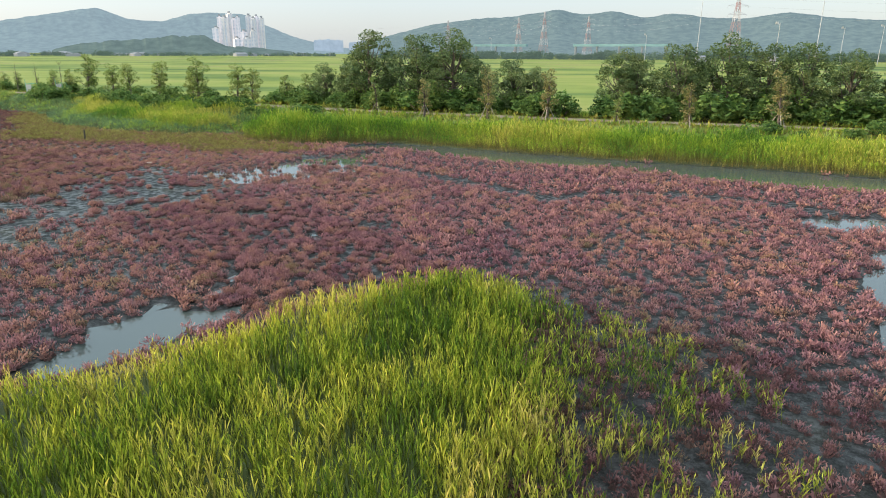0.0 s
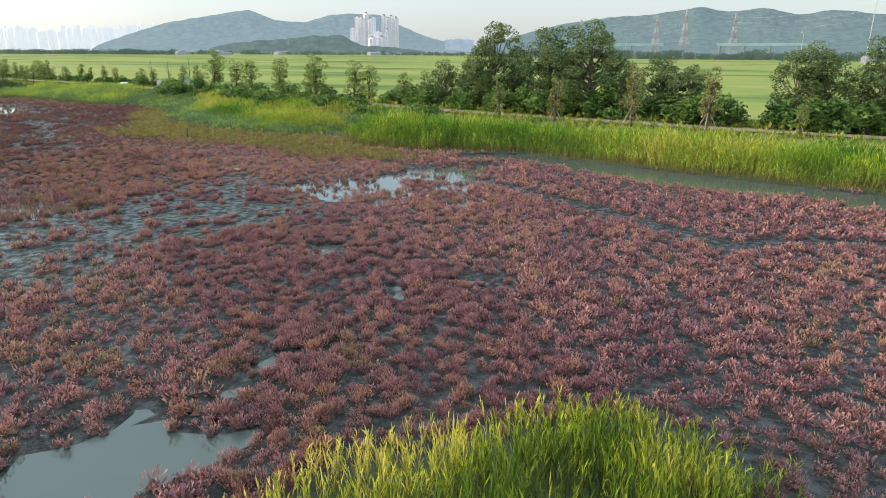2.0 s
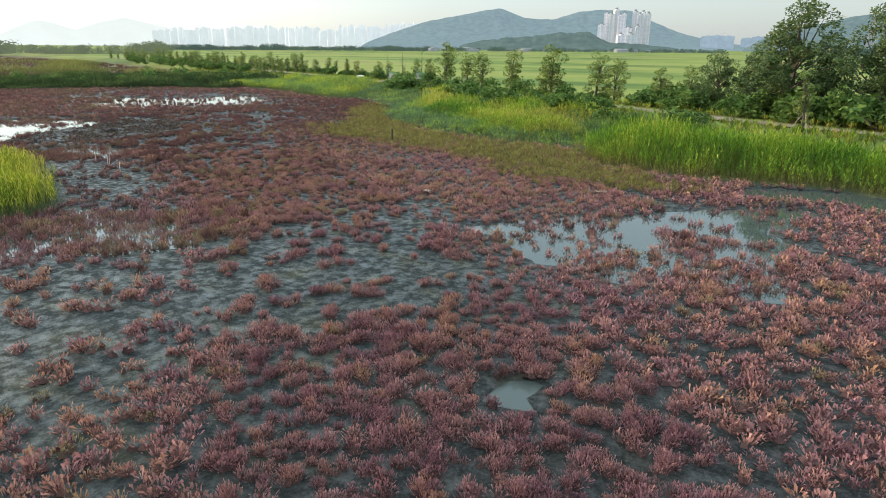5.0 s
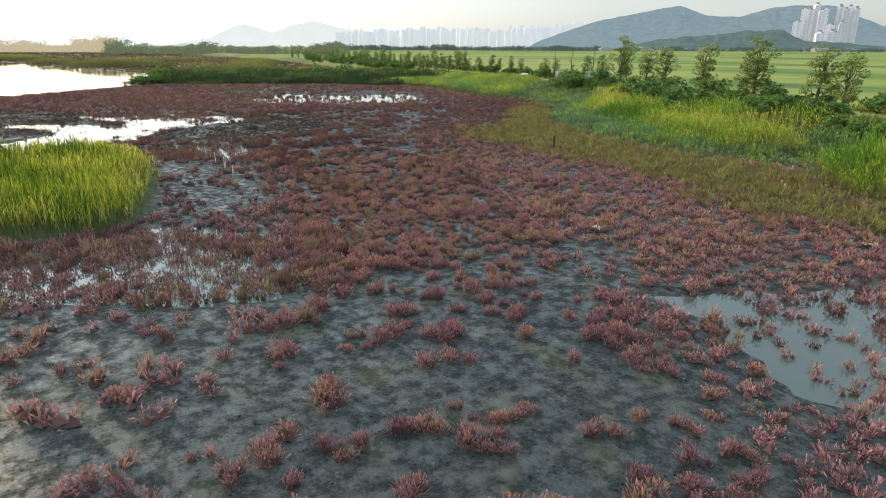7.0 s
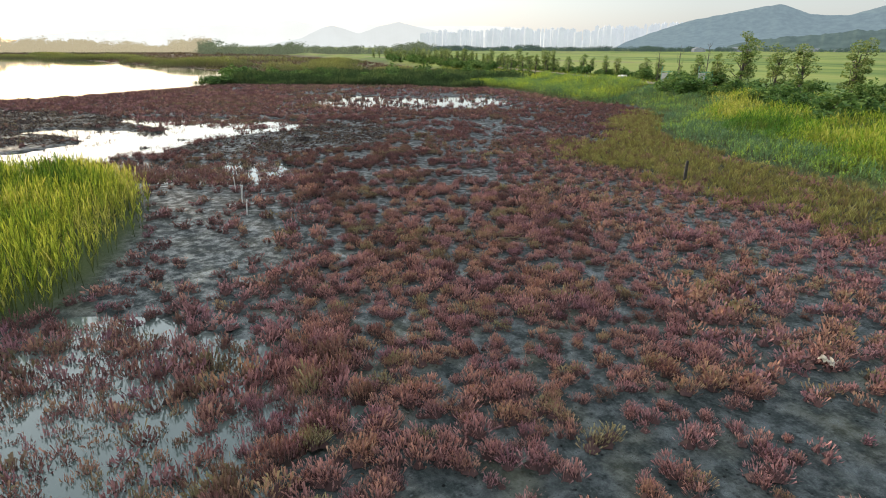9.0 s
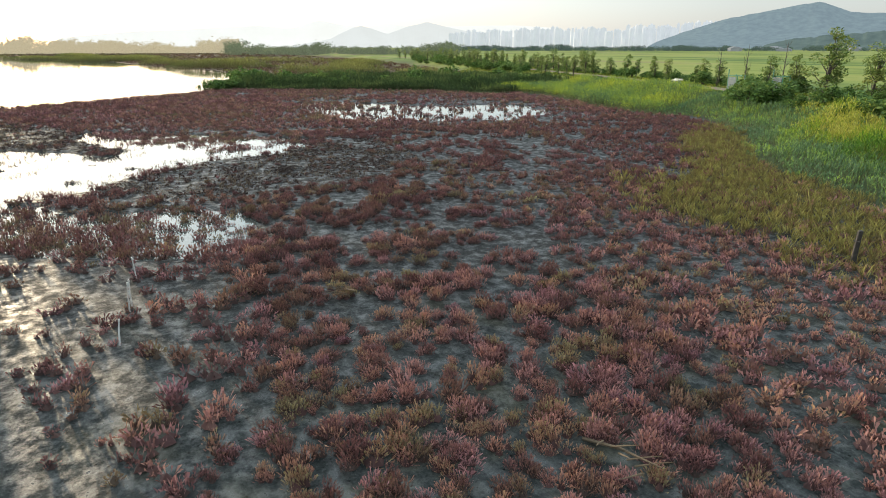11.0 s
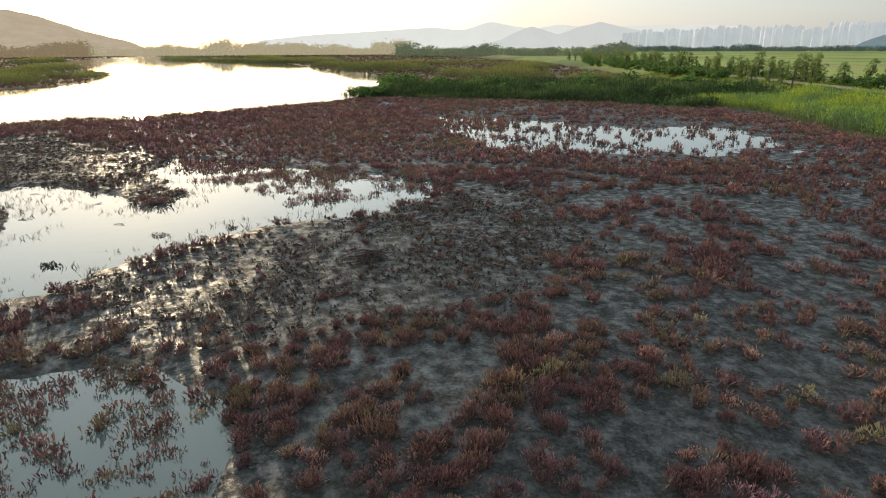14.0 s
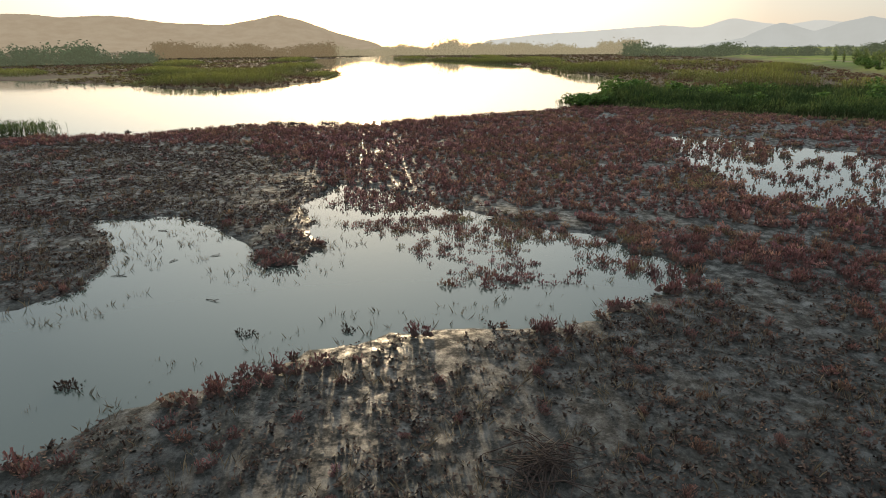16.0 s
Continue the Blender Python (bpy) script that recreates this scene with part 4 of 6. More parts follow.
def build_lake_islands():
    """Domed reed beds out on the flats beyond the lake."""
    rough = [reed_shape(500 + i, 3, stem=0.03, leaf=0.085, length=0.30, up=0.6, foot=0.28, stems=2, low=0.35) for i in range(8)]
    r = np.random.default_rng(14)
    for i, (cx, cy, a, b, turn, tall) in enumerate([(-151, 71.5, 10, 4.5, 84, 3.0), (-164, 65, 5.5, 4, 60, 2.8), (-140, 84, 6, 4, 60, 2.2), (-176, 80, 7, 4, 60, 2.6), (-203, 54, 15, 6.5, 62, 3.4), (-244, 43, 10, 5, 45, 2.6), (-310, 24, 20, 8, 48, 3.0), (-406, -30, 30, 7, 30, 2.8), (-360, 0, 24, 6, 40, 2.4), (-220, 98, 10, 6, 60, 2.6), (-265, 80, 30, 6, 50, 2.6), (-198, 91, 6.5, 5, 60, 3.2), (-178, -30, 20, 5, 110, 2.0),
                                                    (-153, -21, 14, 6, 114, 2.6), (-200, -44, 24, 5, 105, 2.2), (-190, -13, 16, 4, 15, 1.2), (-205, -60, 30, 8, 40, 2.4), (-245, -40, 36, 8, 10, 2.4), (-300, -110, 45, 10, 25, 2.6), (-200, -100, 26, 7, 40, 2.0), (-360, 40, 50, 8, 8, 2.4), (-440, 10, 60, 9, 10, 2.6), (-380, -90, 50, 9, 10, 2.6)]):
        n = int(a * b * 3.14 * (2.6 if a < 25 else 0.6))
        q, s = np.sqrt(r.uniform(0, 1, n)), r.uniform(0, 6.28, n)
        u, v = a * q * np.cos(s), b * q * np.sin(s)
        t = radians(turn)
        x, y = cx + u * math.cos(t) - v * math.sin(t), cy + u * math.sin(t) + v * math.cos(t)
        lift = np.sqrt(np.clip(1.05 - q ** 2.6, 0.06, 1))
        # tint lightens the tops and darkens the rims: light on domes painted in
        strew("reed_island", rough, x, y, np.maximum(height(x, y), -0.1) - 0.05, FAR_REED, 0.75 * tall * lift * r.uniform(0.93, 1.03, n), 1.2 if a < 25 else 2.2, 120 + i, 0.05, "domed green reed bed on the far lake flats", "reed", tint=0.05 + 0.72 * lift + 0.15 * value_noise(x, y, 5.0, 15, 2))


def build_mud_detail():
    """Lumps of turned mud and dead stalks on the bare ground."""
    r = np.random.default_rng(19)

    def lump(seed):
        q = np.random.default_rng(seed)
        v = np.array([(1, 0, 0), (0.3, 0.9, 0), (-0.8, 0.6, 0), (-0.8, -0.6, 0), (0.3, -0.9, 0), (0.35, 0.1, 0.55), (-0.35, -0.1, 0.62)]) * q.uniform(0.6, 1.25, (7, 3))
        f = np.array([(0, 1, 5), (1, 2, 6), (1, 6, 5), (2, 3, 6), (3, 4, 6), (4, 5, 6), (4, 0, 5)])
        return v, f
    x, y = spread_out(-66, 2, 12, 50, 4, 23)
    k = np.zeros(len(x))
    for i, (corners, share) in enumerate(BARE[:5]):
        k = np.maximum(k, (0.9, 0.8, 1.0, 0.5, 0.5)[i] * smooth(0.5, -0.8, region(x, y, corners, 1.0, 2.0)))
    k = np.maximum(k, 0.55 * smooth(11, 5, along(x, y, [(8, 6), (2, 18), (-8, 26), (-26, 35), (-56, 37)])))
    k *= 0.35 + 0.65 * smooth(-0.2, 0.4, value_noise(x, y, 0.9, 24))
    keep = (r.uniform(0, 1, len(x)) < k) & (pools(x, y) < 0.08)
    x, y = x[keep], y[keep]
    s = r.uniform(0.015, 0.05, len(x)) * r.uniform(0.6, 1.4, len(x))
    strew("mud_lumps", [lump(600 + i) for i in range(8)], x, y, height(x, y) - 0.008, CLOD, s * 0.6, s, 25, 0.1, "small lumps of churned dark mud", "mud", True)
    x, y = spread_out(-84, 0, -38, 46, 24, 36)
    k = np.zeros(len(x))
    for i in (2, 3):
        k = np.maximum(k, smooth(0.8, -0.8, region(x, y, BARE[i][0], 1.0, 2.0)))
    k *= 0.25 + 0.75 * smooth(-0.35, 0.25, value_noise(x, y, 1.3, 37))
    keep = (r.uniform(0, 1, len(x)) < k) & (pools(x, y) < 0.09)
    x, y = x[keep], y[keep]
    strew("withered_herbs", [sprig_shape(640 + i, 15, 0.06) for i in range(8)], x, y, height(x, y) - 0.01, BROWN_HERB, r.uniform(0.04, 0.13, len(x)), r.uniform(0.3, 0.7, len(x)), 38, 0.1, "low withered brown herbs covering dark mud", "herbs")
    x, y = spread_out(-82, 0, -38, 46, 13, 26)
    k = np.zeros(len(x))
    for i in (2, 3):
        k = np.maximum(k, smooth(0.8, -0.8, region(x, y, BARE[i][0], 1.0, 2.0)))
    k *= 0.5 * smooth(-0.3, 0.4, value_noise(x, y, 1.6, 27))
    shallow = (pools(x, y) > 0.08) & (region(x, y, POOLS[6][0]) > -1.6) & (region(x, y, POOLS[6][0]) < 0.2)
    k = np.where(pools(x, y) > 0.06, 0, k)
    k = np.maximum(k, 0.9 * shallow * smooth(-0.4, 0.3, value_noise(x, y, 0.9, 28)))
    keep = r.uniform(0, 1, len(x)) < k
    x, y = x[keep], y[keep]
    strew("dead_stalks", [blade_shape(620 + i, 5, 0.022, 0.45) for i in range(8)], x, y, np.maximum(height(x, y), -0.12) - 0.01, STRAW, r.uniform(0.12, 0.34, len(x)), 0.4, 29, 0.15, "thin brown dead stalks on mud and in shallows", "stalks")


def build_flats():
    """Low growth on the wide flats beyond the lake, too far to tell the plants apart."""
    r = np.random.default_rng(44)
    far = [sprig_shape(330 + i, 9, 0.10) for i in range(8)]
    for x0, y0, x1, y1, per, size in ((-190, -60, -108, 112, 0.36, 1.8), (-330, -170, -190, 126, 0.13, 2.8), (-620, -260, -330, 130, 0.035, 5.0)):
        x, y = spread_out(x0, y0, x1, y1, per, 45)
        side = y - np.interp(x, [p[0] for p in LEVEE[::-1]], [p[1] for p in LEVEE[::-1]])
        k = (side < -9) & (pools(x, y) < 0.05) & (beds(x, y) > 0) & (value_noise(x * 0.5, y, 7.0, 46) > -0.45)
        x, y = x[k], y[k]
        warm = value_noise(x * 0.3, y, 9.0, 47, 2) > 0.05
        for mat, pick, label in ((FLATS_RED, warm, "dull red herbs on the far flats"), (FLATS_HERB, ~warm, "olive sedge on the far flats")):
            q = x[pick]
            strew("flats_herbs", far, q, y[pick], height(q, y[pick]) - 0.02, mat, r.uniform(0.25, 0.5, len(q)) * size ** 0.4, r.uniform(0.8, 1.5, len(q)) * size, 48, 0.05, label, "herbs")


build_seepweed()
build_flats()
build_reeds()
build_lake_islands()
build_mud_detail()


# ---- trees and bushes ----
def leaf_cloud(r, centres, radius, count, size, flat=0.75):
    """Small pointed leaves strewn through clumps."""
    c = centres[r.integers(0, len(centres), count)]
    d = r.normal(0, 1, (count, 3))
    d /= np.linalg.norm(d, axis=1)[:, None]
    p = c[:, :3] + d * (c[:, 3:4] * radius * r.uniform(0.35, 1.0, (count, 1)) ** 0.6) * np.array([1, 1, flat])
    a, b = r.normal(0, 1, (count, 3)), r.normal(0, 1, (count, 3))
    a[:, 2] *= 0.6
    a /= np.linalg.norm(a, axis=1)[:, None]
    b = np.cross(a, b)
    b /= np.linalg.norm(b, axis=1)[:, None]
    s = size * r.uniform(0.6, 1.4, (count, 1))
    v = np.stack([p - a * s, p + b * s * 0.42, p + a * s, p - b * s * 0.42], 1).reshape(-1, 3)
    i = np.arange(count)[:, None] * 4
    return v, i + np.array([[0, 1, 2, 3]])


def tree_meshes(seed, tall, wide, clumps, leaves, size, leaf_mat, first=0.3, lean=0.06, round_top=True, spread=0.31):
    r = np.random.default_rng(seed)
    bend = r.normal(0, lean, 2) * tall
    trunk = [(bend[0] * k * k, bend[1] * k * k, tall * 0.72 * k) for k in (0, 0.3, 0.6, 1.0)]
    thick = 0.022 * tall
    runs = [(trunk, [thick * 1.35, thick, thick * 0.75, thick * 0.3])]
    centres = []
    for i in range(clumps):
        k = first + (1 - first) * (i + 0.5) / clumps
        a = i * 2.4 + r.uniform(-0.5, 0.5)
        shape = math.sin(math.pi * min(1, 0.25 + 0.75 * (k - first) / (1 - first)) ** 0.9) if round_top else 1.1 - 0.9 * k
        reach = wide * (0.30 + 0.70 * shape) * r.uniform(0.45, 1.0)
        top = np.array([bend[0] * k + math.cos(a) * reach, bend[1] * k + math.sin(a) * reach, tall * (k * 0.88 + r.uniform(-0.02, 0.06))])
        start = np.array([bend[0] * k * k * 0.5, bend[1] * k * k * 0.5, tall * 0.72 * k * 0.72])
        mid = (start + top) / 2 + np.array([0, 0, -0.04 * tall]) + r.normal(0, 0.02 * tall, 3)
        runs.append(([tuple(start), tuple(mid), tuple(top)], [thick * 0.45, thick * 0.28, thick * 0.08]))
        centres.append((*top, r.uniform(0.7, 1.3)))
        if r.uniform() < 0.6:
            centres.append((*(mid + r.normal(0, 0.06 * tall, 3)), r.uniform(0.4, 0.9)))
    v, f = leaf_cloud(r, np.array(centres), wide * spread, leaves, size)
    vs, fs = [], []
    for points, radii in runs:
        a, b = tube(points, radii, 5)
        fs += [tuple(i + len(vs) for i in q) for q in b]
        vs += a
    return np_mesh("trunk", vs, fs, BARK, True), np_mesh("crown", v, f, leaf_mat)


def bush_mesh(seed, tall, wide, leaves, size, mat):
    r = np.random.default_rng(seed)
    n = 12
    a, q = r.uniform(0, 6.28, n), np.sqrt(r.uniform(0, 1, n))
    h = tall * r.uniform(0.25, 0.85, n) * (1 - 0.45 * q)
    centres = np.stack([wide * q * np.cos(a) * 0.75, wide * q * np.sin(a) * 0.75, h, r.uniform(0.6, 1.2, n)], -1)
    v, f = leaf_cloud(r, centres, wide * 0.42, leaves, size)
    v[:, 2] = np.abs(v[:, 2]) + 0.03
    runs, vs, fs = [], [], []
    for c in centres[:7]:
        b0, b1 = tube([(c[0] * 0.15, c[1] * 0.15, -0.05), (c[0] * 0.5, c[1] * 0.5, c[2] * 0.5), tuple(c[:3])], [0.05, 0.035, 0.012], 4)
        fs += [tuple(i + len(vs) for i in k) for k in b1]
        vs += b0
    return np_mesh("stem_frame", vs, fs, BARK, True), np_mesh("foliage", v, f, mat)


def ground_at(x, y):
    return float(height(np.array([x]), np.array([y]))[0])


BIG = [tree_meshes(700 + i, 8.5, 3.0, 28, 10500, 0.115, LEAF, 0.32, 0.05, True, 0.28) for i in range(4)]
YOUNG = [tree_meshes(720 + i, 5.0, 1.15, 15, 3400, 0.088, YOUNG_LEAF, 0.16, 0.05, i % 2 == 0, 0.42) for i in range(5)]
SLIM = [tree_meshes(740 + i, 4.2, 0.62, 13, 1300, 0.085, YOUNG_LEAF, 0.28, 0.05, False, 0.5) for i in range(4)]
BROWNED = [tree_meshes(750 + i, 4.2, 0.72, 13, 1300, 0.085, BROWNED_LEAF, 0.28, 0.05, False, 0.5) for i in range(3)]
BUSH = [bush_mesh(760 + i, 2.3, 1.7, 900, 0.17, BUSH_LEAF) for i in range(5)]


def place(name, kinds, x, y, scale, squash, seed, label, category, group, names=("trunk", "crown"), z=None):
    r = random.Random(seed)
    ob = new(name)
    ob.matrix_basis = Matrix.LocRotScale((x, y, (ground_at(x, y) if z is None else z) - 0.05), Euler((0, 0, r.uniform(0, 6.28))), (scale * squash, scale * squash, scale))
    tagged(ob, label, category, group)
    for n, me in zip(names, kinds[seed % len(kinds)]):
        child(n, me, ob)
    return ob


def build_trees():
    # broad old trees on the far side of the track: place along the levee, distance behind it, height, breadth
    old = [(-10.0, 5.4, 9.3, 1.15), (-13.2, 6.6, 6.2, 0.9), (-15.8, 5.4, 5.4, 0.95), (-7.6, 7.4, 6.2, 0.95), (-4.0, 5.6, 8.9, 1.0), (0.2, 5.4, 9.2, 1.15), (-1.8, 7.6, 6.6, 0.9), (3.0, 7.0, 6.4, 0.9), (6.6, 5.6, 6.2, 1.2), (9.3, 6.4, 5.6, 1.1), (17.3, 6.0, 7.4, 1.0), (19.4, 7.0, 7.2, 0.95), (22.9, 5.6, 7.9, 1.0),
           (27.3, 5.4, 8.7, 1.05), (25.2, 7.2, 7.0, 1.0), (30.7, 5.8, 7.9, 1.05), (33.8, 5.6, 8.0, 1.05), (37.5, 5.4, 7.2, 1.1), (42.0, 5.5, 7.6, 1.1), (47.0, 5.0, 7.4, 1.1), (53.0, 5.0, 7.6, 1.1)]
    for i, (x, off, tall, broad) in enumerate(old):
        place("tree", BIG, x, levee_y(x, off), tall / 8.5, broad, i, "broad dark green tree behind the levee track", "tree", "old levee trees")
    young = [(-21.0, 4.5, 4.0), (-18.6, 5.2, 4.2), (-26.6, 4.5, 4.6), (-29.0, 4.6, 5.1), (-35.5, 4.5, 5.9), (-37.2, 5.6, 4.4), (-42.5, 4.5, 5.3), (-48.1, 4.5, 5.0), (-51.6, 4.6, 4.8), (-56.6, 4.4, 6.2)]
    for i, (x, off, tall) in enumerate(young):
        place("young_tree", YOUNG, x, levee_y(x, off), tall / 5.0, 1.15, i, "young leafy tree beside the levee track", "tree", "young levee trees")
    # the planted rows further along, on both shoulders
    r = random.Random(77)
    x = -59.0
    i = 0
    while x > -250:
        for off in ((3.4, -3.4) if x < -92 else (3.4,)):
            tall = r.uniform(2.8, 4.3)
            place("young_tree", YOUNG if r.random() < 0.65 else SLIM, x + r.uniform(-1, 1), levee_y(x, off + r.uniform(-0.6, 0.6)), tall / 5.0, r.uniform(0.85, 1.2), i, "young planted tree in a row on the levee", "tree", "row of planted levee trees")
            i += 1
        x -= r.uniform(2.8, 4.4) * (1.0 if x > -120 else 1.3)
    # slim staked trees on the near shoulder
    for i, x in enumerate((-7.2, -2.0, 4.5, 10.15, 16.3, 22.4, 29.4)):
        ob = place("staked_tree", SLIM if i in (0, 4) else BROWNED, x, levee_y(x, -2.4), (4.3, 4.1, 5.3, 5.2, 3.2, 4.1, 5.3)[i] / 4.2, 1.0, i, "slim staked sapling on the levee's shoulder" if i in (0, 4) else "slim staked sapling with browning leaves on the levee", "tree", "staked saplings")
        for k in range(3):
            a = k * 2.09 + i
            bm = bmesh.new()
            tubes_bm(bm, [([(math.cos(a) * 0.75, math.sin(a) * 0.75, 0), (math.cos(a) * 0.04, math.sin(a) * 0.04, 1.3)], [0.035, 0.03])], 5)
            part("stake", bm, WOOD, ob, "pale wooden prop stake" if k == 0 else "")
    # bushes under the trees and on the slopes
    k = 0
    for x0, x1, gap, low, high, sc in ((-24, 12, 0.95, 2.6, 7.5, 1.3), (16, 58, 0.95, 2.4, 6.5, 1.4), (-60, -22, 2.6, 2.6, 6.0, 0.75), (-220, -60, 2.4, 2.6, 5.5, 0.75)):
        x = x0
        while x < x1:
            place("bush", BUSH, x, levee_y(x, r.uniform(low, high)), sc * r.uniform(0.65, 1.2), r.uniform(0.9, 1.25), k, "rounded green bush on the levee slope", "bush", "levee bushes", ("stem_frame", "foliage"))
            k += 1
            x += gap * r.uniform(0.6, 1.4)
    for x0, x1, gap, sc in ((26, 58, 3.0, 0.62), (-60, -14, 1.5, 0.8), (-118, -60, 5.0, 0.35), (-220, -118, 2.6, 0.85)):
        x = x0
        while x < x1:
            place("bush", BUSH, x, levee_y(x, -r.uniform(2.6, 6.4)), sc * r.uniform(0.6, 1.3), r.uniform(0.9, 1.3), k, "low green bush on the marsh side of the levee", "bush", "levee bushes", ("stem_frame", "foliage"))
            k += 1
            x += gap * r.uniform(0.6, 1.4)
    # bushes along the lake bank
    for x, y, sc in ((-108, 40, 0.75), (-110, 42, 0.9), (-113, 43.5, 0.8), (-117, 45, 1.2), (-119, 46.5, 1.3), (-121, 48, 1.1), (-112, 48, 0.9), (-118, 52, 1.1), (-113, 55, 1.0), (-108, 57, 0.9), (-116, 60, 1.1), (-110, 64, 1.0), (-104, 66, 1.0), (-112, 70, 1.2), (-104, 74, 1.1), (-97, 72, 0.9), (-99, 80, 1.2), (-108, 82, 1.2), (-116, 78, 1.2)):
        place("bush", BUSH, x, y, sc, 1.2, k, "dark green bush on the lake bank", "bush", "lake bank bushes", ("stem_frame", "foliage"))
        k += 1


WOOD = plain("grey_weathered_wood", (0.20, 0.17, 0.13), (0.38, 0.33, 0.26), 0.8, 9.0)
build_trees()


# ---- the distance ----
# hills and woods emit their haze: the third colour is painted air light
HILL_NEAR = distance("wooded_hill_haze_glow", (0.028, 0.040, 0.037), (0.070, 0.090, 0.076), (0.160, 0.212, 0.254), 0.05)
HILL_EAST = distance("long_hill_haze_glow", (0.028, 0.040, 0.034), (0.070, 0.090, 0.072), (0.100, 0.140, 0.169), 0.05)
HILL_FAR = distance("far_hill_haze_glow", (0.05, 0.06, 0.06), (0.08, 0.09, 0.09), (0.66, 0.69, 0.67), 0.006)
HILL_FARTHER = distance("farthest_hill_haze_glow", (0.05, 0.06, 0.06), (0.08, 0.09, 0.09), (0.82, 0.84, 0.80), 0.006)
HILL_SUNSET = distance("sunset_hill_haze_glow", (0.03, 0.028, 0.02), (0.085, 0.078, 0.058), (0.50, 0.41, 0.30), 0.02)
HILL_LOW = distance("low_rise_haze_glow", (0.025, 0.038, 0.03), (0.06, 0.08, 0.06), (0.075, 0.102, 0.110), 0.05)
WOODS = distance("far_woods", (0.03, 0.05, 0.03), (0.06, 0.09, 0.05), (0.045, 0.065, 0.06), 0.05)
WOODS_SUNSET = distance("far_woods_sunset_haze_glow", (0.03, 0.04, 0.03), (0.06, 0.07, 0.04), (0.27, 0.205, 0.125), 0.05)
WOODS_BRIGHT = distance("far_woods_bright_haze_glow", (0.03, 0.04, 0.03), (0.06, 0.07, 0.04), (0.46, 0.40, 0.27), 0.05)
WOODS_HAZE = distance("far_woods_thin_haze_glow", (0.03, 0.05, 0.03), (0.06, 0.09, 0.04), (0.10, 0.115, 0.075), 0.05)
# unlit walls, windows, roofs and pylons glow a little, as painted haze
FAR_WALL = distance("far_tower_wall_haze_glow", (0.24, 0.25, 0.26), (0.33, 0.33, 0.33), (0.42, 0.46, 0.48), 0.02)
TOWER_WALL = distance("white_tower_wall_haze_glow", (0.38, 0.37, 0.36), (0.48, 0.46, 0.45), (0.16, 0.17, 0.18), 0.03)
TOWER_ROSE = distance("rose_tower_wall_haze_glow", (0.48, 0.44, 0.45), (0.58, 0.53, 0.53), (0.18, 0.19, 0.21), 0.03)
TOWER_WINDOW = distance("tower_windows_haze_glow", (0.20, 0.24, 0.29), (0.28, 0.32, 0.37), (0.15, 0.18, 0.21), 0.05)
ROOF_GREY = distance("far_roofs_haze_glow", (0.11, 0.11, 0.12), (0.20, 0.19, 0.18), (0.10, 0.12, 0.13), 0.05)
BARN_WALL = distance("far_barn_wall_haze_glow", (0.13, 0.13, 0.13), (0.22, 0.21, 0.20), (0.10, 0.12, 0.13), 0.05)
PYLON_RED = distance("red_pylon_haze_glow", (0.17, 0.09, 0.08), (0.21, 0.12, 0.10), (0.11, 0.11, 0.12), 0.3)
PYLON_WHITE = distance("white_pylon_haze_glow", (0.22, 0.21, 0.21), (0.28, 0.27, 0.27), (0.12, 0.13, 0.14), 0.3)
STEEL = plain("galvanised_steel", (0.30, 0.31, 0.33), (0.42, 0.43, 0.45), 0.5, 2.0)
# emission here paints haze over the viaduct and lifts its dark piers
TEAL = distance("teal_girder_haze_glow", (0.10, 0.19, 0.20), (0.14, 0.24, 0.25), (0.06, 0.09, 0.10), 0.1)
CONCRETE = distance("grey_concrete_haze_glow", (0.10, 0.11, 0.115), (0.15, 0.16, 0.165), (0.09, 0.11, 0.12), 0.2)


def bearing(eye, az, dist):
    return eye[0] + math.sin(radians(az)) * dist, eye[1] + math.cos(radians(az)) * dist


def ridge(name, eye, dist, skyline, mat, deep, label, seed, rough=0.05):
    """A hill range: its crest follows bearings and heights in degrees seen from a spot, with wooded slopes to both sides."""
    cols = 620
    az = np.linspace(skyline[0][0], skyline[-1][0], cols)
    el = np.interp(az, [p[0] for p in skyline], [p[1] for p in skyline])
    ker = np.hanning(25)
    el = np.convolve(np.pad(el, 12, mode="edge"), ker / ker.sum(), "valid")
    el = el * smooth(0, 0.03, np.linspace(0, 1, cols)) * smooth(0, 0.03, np.linspace(1, 0, cols))
    arc = np.radians(az) * dist
    el = el + rough * value_noise(arc, arc * 0, dist * 0.010, seed, 4) * np.minimum(1, el * 2)
    verts = []
    profile = [(-1.0, -0.02), (-0.85, 0.07), (-0.72, 0.16), (-0.58, 0.28), (-0.45, 0.42), (-0.32, 0.59), (-0.2, 0.78), (-0.12, 0.90), (-0.05, 0.975), (0.0, 1.0), (0.35, 0.7), (1.0, -0.02)]
    for k, h in profile:
        d = dist + k * deep
        top = np.tan(np.radians(np.maximum(el, 0))) * dist + 6.5 * (el > 0.05)
        wob = 1 + ((0.09 * value_noise(arc, arc * 0 + k * deep, dist * 0.09, seed + 7, 3)) * min(1, 6 * (1 - h)) if 0 < h < 1 else 0)
        verts.append(np.stack([eye[0] + np.sin(np.radians(az)) * d, eye[1] + np.cos(np.radians(az)) * d, top * h * wob - 0.5], -1))
    n = len(az)
    i = (np.arange(len(profile) - 1)[:, None] * n + np.arange(n - 1)[None]).ravel()
    me = np_mesh(name, np.concatenate(verts), np.stack([i, i + 1, i + n + 1, i + n], -1), mat, True)
    return tagged(new(name, me), label, "backdrop", kind="structure")


